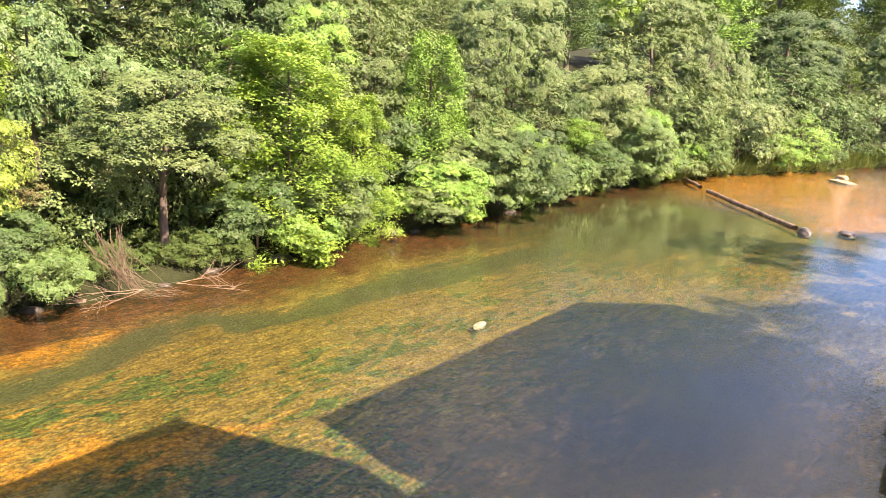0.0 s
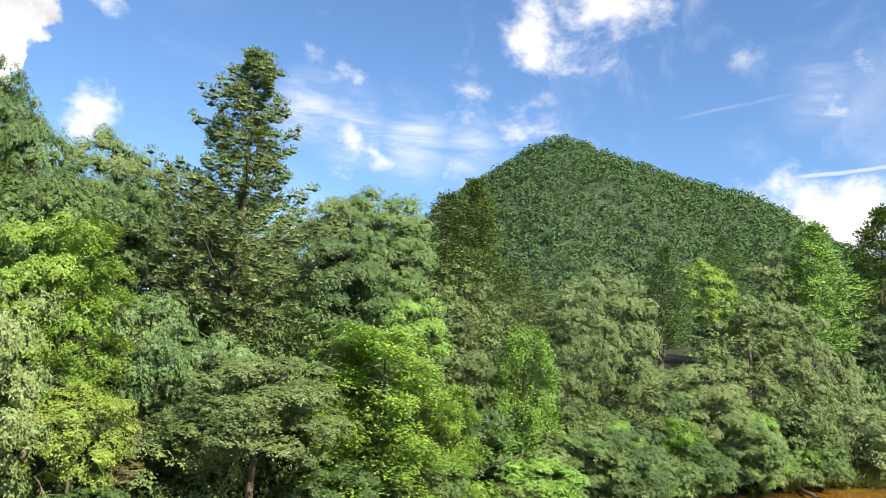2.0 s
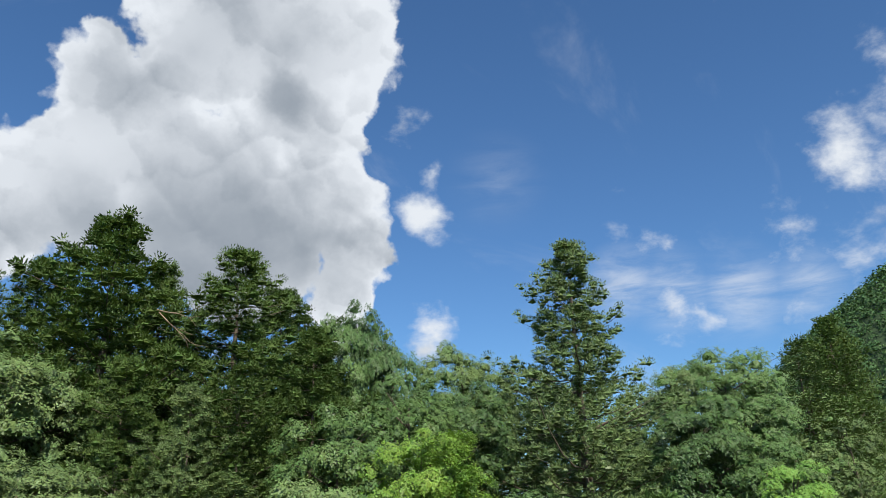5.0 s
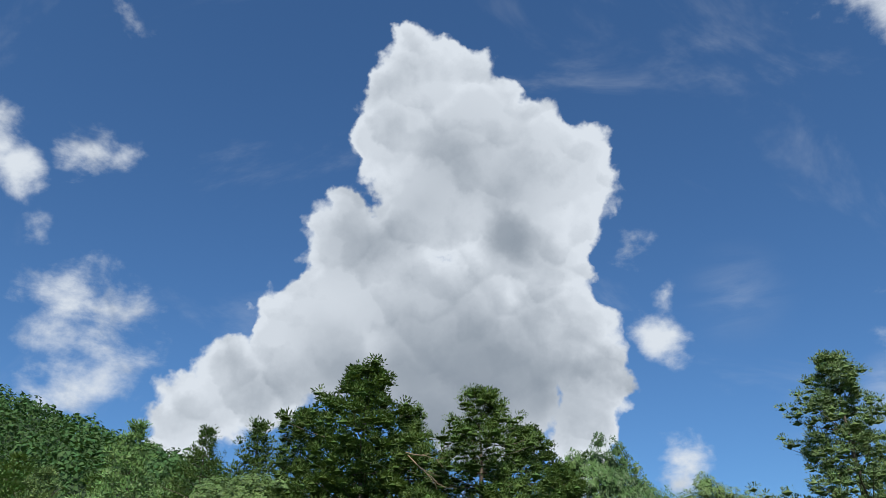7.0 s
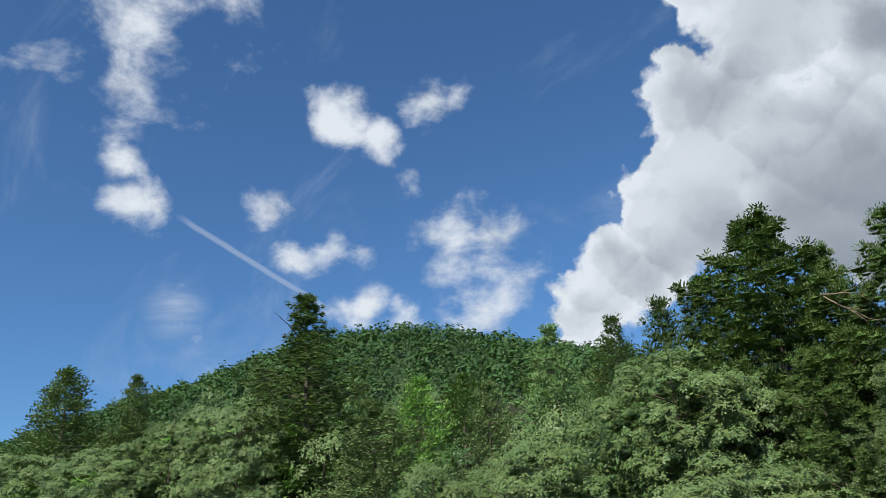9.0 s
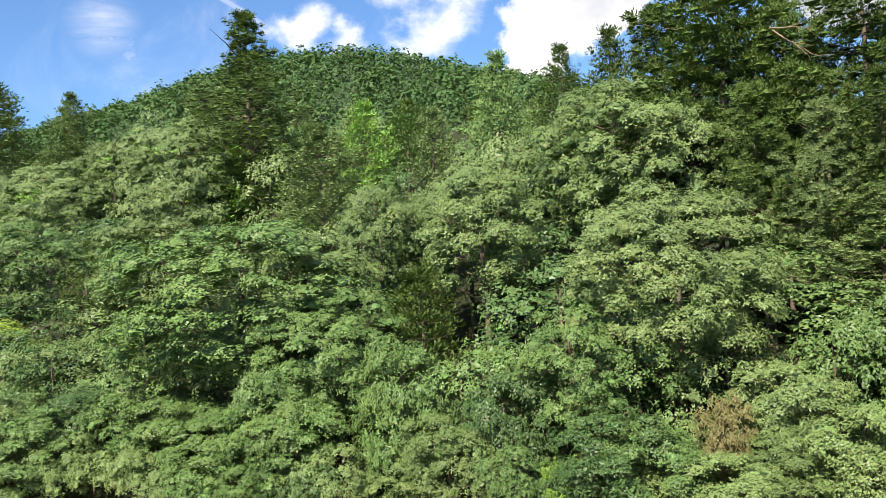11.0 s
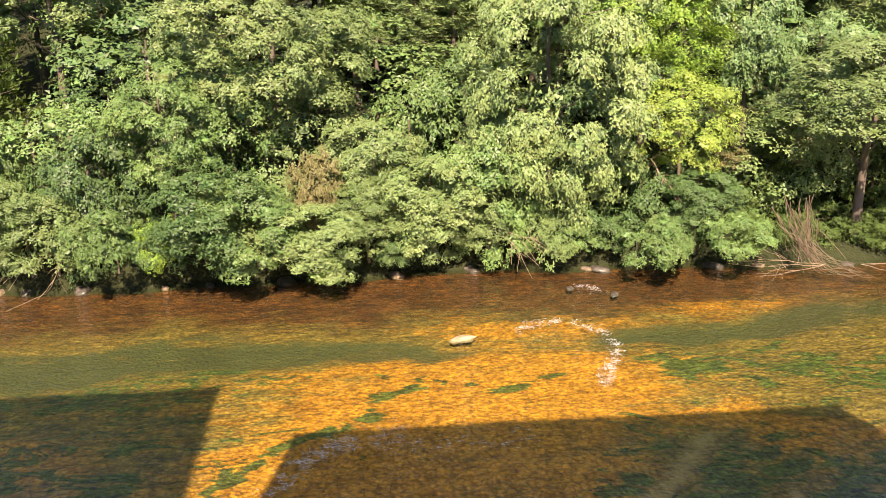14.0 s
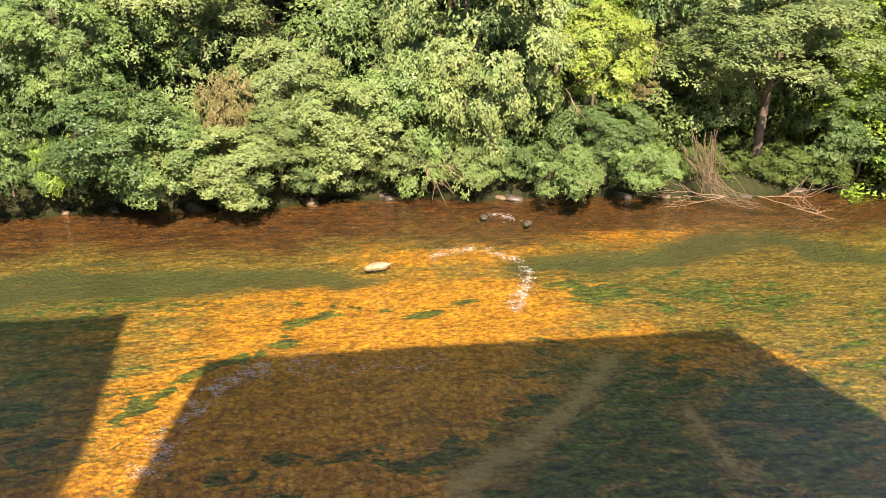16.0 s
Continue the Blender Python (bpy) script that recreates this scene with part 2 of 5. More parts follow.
def bark_material(name, colour):
    m, n = material(name)
    where = n.add("ShaderNodeTexCoord").outputs["Object"]
    streak = n.noise(n.add("ShaderNodeMapping", {"Vector": where, "Scale": (9, 9, 1.2)}).outputs[0], 1.5, 5.0, 0.65)
    moss = n.step(n.noise(where, 0.8, 3.0), 0.5, 0.7)
    col = n.mix(streak, tuple(c * 0.45 for c in colour), tuple(c * 1.5 for c in colour))
    col = n.mix(n.math("MULTIPLY", moss, 0.5), col, (0.10, 0.12, 0.04))
    bump = n.add("ShaderNodeBump", {"Height": streak, "Strength": 0.8, "Distance": 0.02})
    b = n.add("ShaderNodeBsdfPrincipled", {"Base Color": col, "Roughness": 0.85, "Normal": bump.outputs[0]})
    finish(n, b.outputs[0])
    return m


BARK = bark_material("grey_brown_bark", (0.11, 0.082, 0.058))
ROOTWOOD = bark_material("dry_brown_roots", (0.15, 0.105, 0.066))
DEADWOOD = bark_material("bleached_dead_wood", (0.24, 0.175, 0.11))


def ground_material():
    """One sheet: the river bed's gravel, weed and silt by its painted masks, leaf litter on the banks."""
    m, n = material("river_bed_and_forest_floor")
    where = n.add("ShaderNodeTexCoord").outputs["Object"]
    bed = n.add("ShaderNodeAttribute", attribute_name="bed")
    mask = n.add("ShaderNodeSeparateColor", {0: bed.outputs["Color"]}).outputs
    land = n.add("ShaderNodeAttribute", attribute_name="land").outputs["Fac"]
    stream = n.add("ShaderNodeMapping", {"Vector": where, "Scale": (0.55, 1.6, 1.0)}).outputs[0]
    patch = n.noise(stream, 0.9, 5.0, 0.62, distort=0.5)
    grain = n.noise(where, 7.0, 4.0, 0.7)
    stones = n.add("ShaderNodeTexVoronoi", {"Vector": where, "Scale": 10.0, "Randomness": 1.0})
    weed = n.noise(stream, 3.0, 7.0, 0.76, distort=1.5)
    streak = n.noise(n.add("ShaderNodeMapping", {"Vector": where, "Scale": (0.8, 3.2, 1.0), "Rotation": (0, 0, 0.15)}).outputs[0], 2.2, 6.0, 0.72, distort=0.8)
    soft = n.noise(stream, 2.4, 5.0, 0.6, distort=0.7)
    rag = n.math("MULTIPLY_ADD", soft, 0.5, n.math("MULTIPLY", patch, 0.5))
    gravel = n.mix(n.step(streak, 0.28, 0.70), (0.060, 0.046, 0.010), (0.25, 0.170, 0.030))
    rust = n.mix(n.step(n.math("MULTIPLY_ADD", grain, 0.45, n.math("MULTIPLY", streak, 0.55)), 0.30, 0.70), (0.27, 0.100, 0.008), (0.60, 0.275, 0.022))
    weeds = n.mix(n.step(weed, 0.40, 0.62), (0.012, 0.038, 0.007), (0.088, 0.138, 0.022))
    silt = n.mix(patch, (0.022, 0.030, 0.010), (0.050, 0.058, 0.018))
    orange = n.step(n.math("ADD", mask[0], n.math("MULTIPLY_ADD", rag, 2.0, -1.0)), 0.20, 0.72)
    tuft = n.noise(n.add("ShaderNodeMapping", {"Vector": where, "Scale": (0.7, 1.5, 1.0), "Rotation": (0, 0, 0.35)}).outputs[0], 1.15, 8.0, 0.68, distort=1.2)
    green = n.step(n.math("ADD", mask[1], n.math("MULTIPLY_ADD", tuft, 5.5, -3.25)), 0.34, 0.62)
    deep = n.step(n.math("ADD", mask[2], n.math("MULTIPLY_ADD", rag, 2.6, -1.30)), 0.18, 0.84)
    # brown gravel by the bank, its colour darkened for the overhanging trees' shade
    brown = n.mix(n.step(streak, 0.34, 0.66), (0.036, 0.016, 0.005), (0.155, 0.060, 0.011))
    col = n.mix(n.step(n.math("ADD", bed.outputs["Alpha"], n.math("MULTIPLY_ADD", rag, 1.6, -0.8)), 0.2, 0.8), gravel, brown)
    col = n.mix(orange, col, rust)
    col = n.mix(n.math("MULTIPLY", green, 0.92), col, weeds)
    shade = n.add("ShaderNodeSeparateColor", {0: stones.outputs["Color"]}).outputs[0]
    tone = n.math("MULTIPLY", n.math("MULTIPLY_ADD", shade, 0.34, 0.83), n.step(stones.outputs["Distance"], 0.35, 0.65, 1.0, 0.80))
    tone = n.math("MULTIPLY", tone, n.math("MULTIPLY_ADD", n.noise(where, 1.6, 5.0, 0.65), 1.3, 0.35))
    tone = n.math("MULTIPLY", tone, n.step(n.noise(where, 8.0, 4.0, 0.65), 0.30, 0.66, 0.62, 1.28))
    bent = n.vec("ADD", where, n.scale(n.noise(where, 5.0, 3.0, 0.6, "Color"), 0.22))
    crack = n.add("ShaderNodeTexVoronoi", {"Vector": bent, "Scale": 4.2}, feature="DISTANCE_TO_EDGE").outputs["Distance"]
    tone = n.math("MULTIPLY", tone, n.step(crack, 0.0, 0.10, 0.56, 0.88))
    col = n.mix(1.0, col, n.add("ShaderNodeCombineColor", {0: tone, 1: tone, 2: tone}).outputs[0], "MULTIPLY")
    sand = n.add("ShaderNodeAttribute", attribute_name="sand").outputs["Fac"]
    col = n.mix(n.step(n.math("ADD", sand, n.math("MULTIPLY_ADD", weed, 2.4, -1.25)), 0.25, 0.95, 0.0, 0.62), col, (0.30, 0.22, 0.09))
    col = n.mix(n.math("MULTIPLY", deep, 0.9), col, silt)
    # leaf litter, with the shade under the bank's bushes worked into its tone
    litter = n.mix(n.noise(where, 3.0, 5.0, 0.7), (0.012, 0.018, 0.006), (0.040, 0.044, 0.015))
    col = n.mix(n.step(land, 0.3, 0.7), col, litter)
    bump = n.add("ShaderNodeBump", {"Height": n.math("ADD", grain, n.math("MULTIPLY", stones.outputs["Distance"], 0.8)), "Strength": 0.9, "Distance": 0.085})
    b = n.add("ShaderNodeBsdfPrincipled", {"Base Color": col, "Roughness": 0.9, "Specular IOR Level": 0.2, "Normal": bump.outputs[0]})
    finish(n, b.outputs[0])
    return m


def water_material():
    """Clear, slightly green river water: the bed shows through, the sky lies on the ripples."""
    m, n = material("clear_river_water")
    where = n.add("ShaderNodeTexCoord").outputs["Object"]
    wide = n.noise(n.add("ShaderNodeMapping", {"Vector": where, "Scale": (0.5, 1.0, 1.0), "Rotation": (0, 0, 0.25)}).outputs[0], 1.3, 3.0, 0.55, distort=0.4)
    small = n.noise(n.add("ShaderNodeMapping", {"Vector": where, "Scale": (0.7, 1.5, 1.0), "Rotation": (0, 0, -0.2)}).outputs[0], 5.0, 4.0, 0.6, distort=0.6)
    fine = n.noise(n.add("ShaderNodeMapping", {"Vector": where, "Scale": (0.6, 1.3, 1.0), "Rotation": (0, 0, 0.1)}).outputs[0], 11.0, 3.0, 0.6, distort=0.8)
    calm = n.step(n.noise(where, 0.12, 2.0), 0.35, 0.65, 0.45, 1.0)
    along = n.add("ShaderNodeSeparateXYZ", {0: where}).outputs[0]
    pool = n.math("MAXIMUM", n.math("MULTIPLY", n.step(along, 7.0, 15.0, 0.62, 0.50), n.step(along, 22.0, 34.0, 1.0, 0.14)), n.step(along, 44.0, 49.0, 0.0, 1.0))
    calm = n.math("MULTIPLY", calm, pool)
    high = n.math("MULTIPLY", n.math("ADD", n.math("ADD", n.math("MULTIPLY", wide, 1.0), n.math("MULTIPLY", small, 1.1)), n.math("MULTIPLY", fine, 0.30)), calm)
    bump = n.add("ShaderNodeBump", {"Height": high, "Strength": 0.9, "Distance": 0.06})
    slant = n.add("ShaderNodeLayerWeight", {"Blend": 0.5, "Normal": bump.outputs[0]}).outputs["Facing"]
    edge = n.math("MULTIPLY_ADD", n.math("POWER", slant, 4.2), 0.97, 0.026)
    gloss = n.add("ShaderNodeBsdfGlossy", {"Color": (1, 1, 1, 1), "Roughness": 0.03, "Normal": bump.outputs[0]})
    clear = n.add("ShaderNodeBsdfTransparent", {"Color": (0.93, 0.96, 0.88, 1)})
    both = n.add("ShaderNodeMixShader", {0: edge, 1: clear.outputs[0], 2: gloss.outputs[0]})
    finish(n, both.outputs[0])
    return m


def plain(name, dark, light, scale=3.0, rough=0.8, bump=0.4):
    m, n = material(name)
    where = n.add("ShaderNodeTexCoord").outputs["Object"]
    a = n.noise(where, scale, 6.0, 0.65)
    col = n.mix(n.step(a, 0.3, 0.7), dark, light)
    b = n.add("ShaderNodeBump", {"Height": a, "Strength": bump, "Distance": 0.04})
    s = n.add("ShaderNodeBsdfPrincipled", {"Base Color": col, "Roughness": rough, "Normal": b.outputs[0]})
    finish(n, s.outputs[0])
    return m


GROUND = ground_material()
WATER = water_material()
STONE = plain("pale_river_stone", (0.17, 0.13, 0.07), (0.34, 0.28, 0.17), 4.0)
WET_STONE = plain("wet_dark_stone", (0.03, 0.03, 0.025), (0.12, 0.10, 0.08), 4.0, 0.35)
CONCRETE = plain("weathered_concrete", (0.07, 0.050, 0.032), (0.25, 0.18, 0.11), 2.5)
TIMBER = plain("dark_stained_timber", (0.035, 0.022, 0.014), (0.10, 0.065, 0.04), 5.0)
PLASTER = plain("off_white_plaster", (0.50, 0.47, 0.42), (0.68, 0.65, 0.60), 1.2)
ROOFING = plain("dark_grey_roofing", (0.018, 0.019, 0.022), (0.06, 0.062, 0.068), 2.0, 0.55)
FOAM = plain("white_water_foam", (0.24, 0.25, 0.25), (0.52, 0.52, 0.51), 9.0, 0.6, 1.0)
GRASS = leaf_material("bank_grass_blades", (0.13, 0.17, 0.035), through=0.3)

# ---- mesh helpers ----
rng = np.random.default_rng(7)


def mesh_of(name, verts, faces, mat=None, smooth=False):
    """A mesh from arrays of vertices and of equal-sided faces."""
    verts, faces = np.asarray(verts, np.float32), np.asarray(faces, np.int32)
    me = bpy.data.meshes.new(name)
    k = faces.shape[1]
    me.vertices.add(len(verts)), me.loops.add(faces.size), me.polygons.add(len(faces))
    me.vertices.foreach_set("co", verts.ravel())
    me.loops.foreach_set("vertex_index", faces.ravel())
    me.polygons.foreach_set("loop_start", np.arange(0, faces.size, k, dtype=np.int32))
    me.polygons.foreach_set("use_smooth", np.full(len(faces), smooth))
    me.update(calc_edges=True)
    if mat:
        me.materials.append(mat)
    return me


def unit(v):
    return v / np.maximum(np.linalg.norm(v, axis=-1, keepdims=True), 1e-6)


def leaves(P, N, T, length, width, fold=0.15):
    """Pointed leaves at P with normals N, pointing along T: two triangles each, bent along the middle."""
    k = len(P)
    N = unit(N)
    T = unit(T - N * np.sum(T * N, 1, keepdims=True))
    S = np.cross(N, T)
    length, width = np.broadcast_to(length, k)[:, None], np.broadcast_to(width, k)[:, None]
    v = np.empty((k, 4, 3))
    v[:, 0] = P
    v[:, 1] = P + T * length * 0.48 + S * width * 0.5 - N * width * fold
    v[:, 2] = P + T * length - N * length * 0.12
    v[:, 3] = P + T * length * 0.48 - S * width * 0.5 - N * width * fold
    return v.reshape(-1, 3), np.arange(4 * k).reshape(-1, 4)


def blades_of(P, N, T, length, width):
    """Small pointed leaves: one triangle each, broad towards the outer end."""
    k = len(P)
    N = unit(N)
    T = unit(T - N * np.sum(T * N, 1, keepdims=True))
    S = np.cross(N, T)
    length, width = np.broadcast_to(length, k)[:, None], np.broadcast_to(width, k)[:, None]
    v = np.empty((k, 3, 3))
    v[:, 0] = P + T * length * 0.10 - S * width * 0.30
    v[:, 1] = P + T * length * 0.50 + S * width * 0.70
    v[:, 2] = P + T * length
    return v.reshape(-1, 3), np.arange(3 * k).reshape(-1, 3)


def whorls(P, N, count, length, width, r, droop=0.35, loose=0.12, odd=0.16):
    """A rosette of pointed leaves round each point of P, drooping outwards: the way broad leaves sit at a twig's end."""
    k = len(P)
    N = unit(N + r.normal(0, odd, (k, 3)))
    side = unit(np.cross(N, r.normal(0, 1, (k, 3))))
    other = np.cross(N, side)
    turn = (np.arange(count) / count * 2 * np.pi)[None, :] + r.uniform(0, 6.3, (k, 1)) + r.normal(0, 0.25, (k, count))
    out = np.cos(turn)[..., None] * side[:, None] + np.sin(turn)[..., None] * other[:, None]
    dip = r.uniform(-0.35, 1.0, (k, count, 1)) * droop
    T = unit(out - N[:, None] * dip)
    NN = unit(N[:, None] + out * dip + r.normal(0, 0.14, (k, count, 3)))
    size = r.uniform(0.70, 1.25, (k, count)) * r.uniform(0.8, 1.2, (k, 1))
    PP = P[:, None] + r.normal(0, length * loose, (k, count, 3)) - N[:, None] * (length * 0.25 * r.uniform(0, 1, (k, count, 1)))
    return blades_of(PP.reshape(-1, 3), NN.reshape(-1, 3), T.reshape(-1, 3), (length * size).ravel(), (width * size).ravel())


def tube(path, radii, sides=6):
    """A tapered tube along a path: vertices and quads."""
    path, radii = np.asarray(path, float), np.asarray(radii, float)
    t = unit(np.gradient(path, axis=0))
    a = unit(np.cross(t, np.array([0.31, 0.95, 0.05])))
    b = np.cross(t, a)
    ang = np.arange(sides) / sides * 2 * np.pi
    ring = path[:, None] + radii[:, None, None] * (np.cos(ang)[None, :, None] * a[:, None] + np.sin(ang)[None, :, None] * b[:, None])
    faces = []
    for i in range(len(path) - 1):
        for j in range(sides):
            faces.append((i * sides + j, i * sides + (j + 1) % sides, (i + 1) * sides + (j + 1) % sides, (i + 1) * sides + j))
    return ring.reshape(-1, 3), np.array(faces)


def join(pieces):
    verts, faces, base = [], [], 0
    mixed = len({np.asarray(fc).shape[1] for _, fc in pieces}) > 1
    for v, fc in pieces:
        fc = np.asarray(fc)
        if mixed and fc.shape[1] == 4:
            fc = np.concatenate([fc[:, (0, 1, 2)], fc[:, (0, 2, 3)]])
        verts.append(v), faces.append(np.asarray(fc) + base)
        base += len(v)
    return np.concatenate(verts), np.concatenate(faces)


def wander(a, b, steps, bend, r):
    """A crooked line from a to b."""
    a, b = np.asarray(a, float), np.asarray(b, float)
    s = np.linspace(0, 1, steps)[:, None]
    off = np.cumsum(r.normal(0, bend, (steps, 3)), 0)
    return a + (b - a) * s + off * s * (1 - s * 0.6)


def sphere_ways(k, r, low=-0.5):
    z = r.uniform(low, 1, k)
    a = r.uniform(0, 2 * np.pi, k)
    q = np.sqrt(1 - z * z)
    return np.stack([np.cos(a) * q, np.sin(a) * q, z], 1)


# ---- kinds of tree: each crown is made once in true size, and then shared ----
def wood_of(height, width, r, limbs=7, trunk=0.019, split=False):
    """A trunk with limbs: it stands 1.0 below the crown's foot (z = 0) times the crown's height."""
    top = np.array([0, 0, height * 0.86])
    path = wander((0, 0, -height * 0.9), top, 9, width * 0.018, r)
    pieces = [tube(path, np.linspace(trunk * height + 0.05, 0.03, 9), 7)]
    for i in range(limbs):
        k = r.integers(3, 8)
        d = sphere_ways(1, r, 0.0)[0]
        end = path[k] + np.array([d[0] * width * 0.42, d[1] * width * 0.42, (0.25 + d[2] * 0.3) * height * 0.6])
        end[2] = min(end[2], height * 0.9)
        limb = wander(path[k], end, 6, width * 0.025, r)
        pieces.append(tube(limb, np.linspace(trunk * height * 0.55 * (1 - k / 11) + 0.02, 0.012, 6), 5))
    return pieces if split else join(pieces)


def cap_template():
    """A dome of 39 triangles round +z: the closed leaf mass under a cushion's outer leaves."""
    v, rings = [(0.0, 0.0, 1.0)], ((38, 6), (74, 9), (104, 9))
    for polar, n in rings:
        for j in range(n):
            a = 2 * np.pi * (j + 0.5 * (polar > 80)) / n
            v.append((math.sin(radians(polar)) * math.cos(a), math.sin(radians(polar)) * math.sin(a), math.cos(radians(polar))))
    f = [(0, 1 + j, 1 + (j + 1) % 6) for j in range(6)]
    for j in range(9):
        i, k = int(j * 6 / 9), int((j + 1) * 6 / 9) % 6
        f.append((7 + j, 7 + (j + 1) % 9, 1 + k))
        if i != k:
            f.append((7 + j, 1 + k, 1 + i))
        f += [(7 + j, 16 + j, 7 + (j + 1) % 9), (16 + j, 16 + (j + 1) % 9, 7 + (j + 1) % 9)]
    return np.array(v), np.array(f)


def broad_crown(width, height, seed, clumps=46, stars=24, leaf=0.16, count=5, flat=0.78, within=90, slim=0.46, heart=0.54):
    """Umbrella-shaped cushions of leaf rosettes over an uneven dome, hollow beneath, fuller on the side of the light (-y)."""
    r = np.random.default_rng(seed)
    d = sphere_ways(clumps * 5, r, -0.88)
    keep = []
    for q in d:  # spread them
        if all(np.linalg.norm(q - p) > 1.9 / math.sqrt(clumps) for p in keep):
            keep.append(q)
    d = np.array(keep[:clumps])
    lump = np.array([noise.noise(Vector(q * 1.7 + seed)) for q in d])
    reach = (0.93 + 0.34 * lump + r.uniform(-0.16, 0.08, len(d)))[:, None]
    half = np.array([width / 2, width / 2, height * 0.52])
    C = d * reach * half * 0.88 + np.array([0, 0, height * 0.48])
    pieces, P, N = [], [], []
    cell = 0.90 * width / math.sqrt(clumps)
    dome, fan = cap_template()
    for c, q in zip(C, d):
        size = cell * r.uniform(0.70, 1.25)
        lit = q @ np.array([0.0, -0.75, 0.55])
        if lit < -0.55:
            continue
        k = max(4, int(stars * (1.0 + 0.80 * lit) * (size / cell) ** 1.6))
        axis = unit(q * 0.55 + np.array([0, -0.12, 0.80]))
        w = sphere_ways(k, r, -1.0)
        back = w @ axis
        w = np.where((back < -0.12)[:, None], w - 2 * back[:, None] * axis, w)  # fold the under side up
        scale = np.array([size, size, size * flat])
        ruffle = 1 + 0.26 * np.sin(w[:, :1] * 5 + c[0] * 3) * np.sin(w[:, 1:2] * 5 + c[1] * 3) * np.cos(w[:, 2:] * 5 + c[2])
        P.append(c + w * scale * ruffle * r.uniform(0.58, 1.10, (k, 1)) ** 0.6)
        side = unit(np.cross(axis, r.normal(0, 1, 3)))
        way_of = dome[:, :1] * side + dome[:, 1:2] * np.cross(axis, side) + dome[:, 2:] * axis
        pieces.append((c + way_of * scale * heart * r.uniform(0.45, 1.15, (len(dome), 1)), fan))
        N.append(unit(w * 0.75 + np.array([0, -0.42, 0.50]) + q * 0.20))
    P, N = np.concatenate(P), np.concatenate(N)
    pieces.append(whorls(P, N, count, leaf, leaf * slim, r))
    k = within
    inner = sphere_ways(k, r, -0.9) * r.uniform(0.20, 0.58, (k, 1)) * half + np.array([0, 0, height * 0.48])
    pieces.append(whorls(inner, unit(inner - np.array([0, 0, height * 0.4])), 8, leaf * 1.5, leaf * 0.7, r, 0.4, 0.9))
    return join(pieces)


def layered_crown(width, height, seed, tiers=34, stars=64, leaf=0.20):
    """Flat sprays of small leaves in tiers, one above another."""
    r = np.random.default_rng(seed)
    P, N, pieces = [], [], []
    for i in range(tiers):
        z = (i + r.uniform(0, 1)) / tiers
        span = math.sqrt(max(0.05, 1 - (1.35 * z - 0.42) ** 2)) * width * 0.5
        a = r.uniform(0, 2 * np.pi)
        out = np.array([math.cos(a), math.sin(a), 0.0])
        length = span * r.uniform(0.75, 1.12)
        s = np.sqrt(r.uniform(0.06, 1, stars))
        across = np.cross(out, (0, 0, 1)) * (r.normal(0, 0.30, stars) * (1.15 - s) * length * 1.05)[:, None]
        p = np.array([0, 0, z * height]) + out * (s * length)[:, None] + across
        p[:, 2] += (0.16 * s - 0.30 * s * s) * length + r.normal(0, 0.05, stars)
        P.append(p), N.append(np.tile([out[0] * 0.2, out[1] * 0.2, 1.0], (stars, 1)) + r.normal(0, 0.16, (stars, 3)))
    P, N = np.concatenate(P), np.concatenate(N)
    pieces.append(whorls(P, N, 5, leaf * 1.1, leaf * 0.6, r, 0.2, 0.8))
    k = 150
    inner = sphere_ways(k, r, -0.8) * r.uniform(0.1, 0.55, (k, 1)) * np.array([width / 2, width / 2, height * 0.5]) + np.array([0, 0, height * 0.45])
    pieces.append(leaves(inner, r.normal(0, 0.5, (k, 3)) + np.array([0, 0, 1]), r.normal(0, 1, (k, 3)), width * 0.05, width * 0.03))
    return join(pieces)


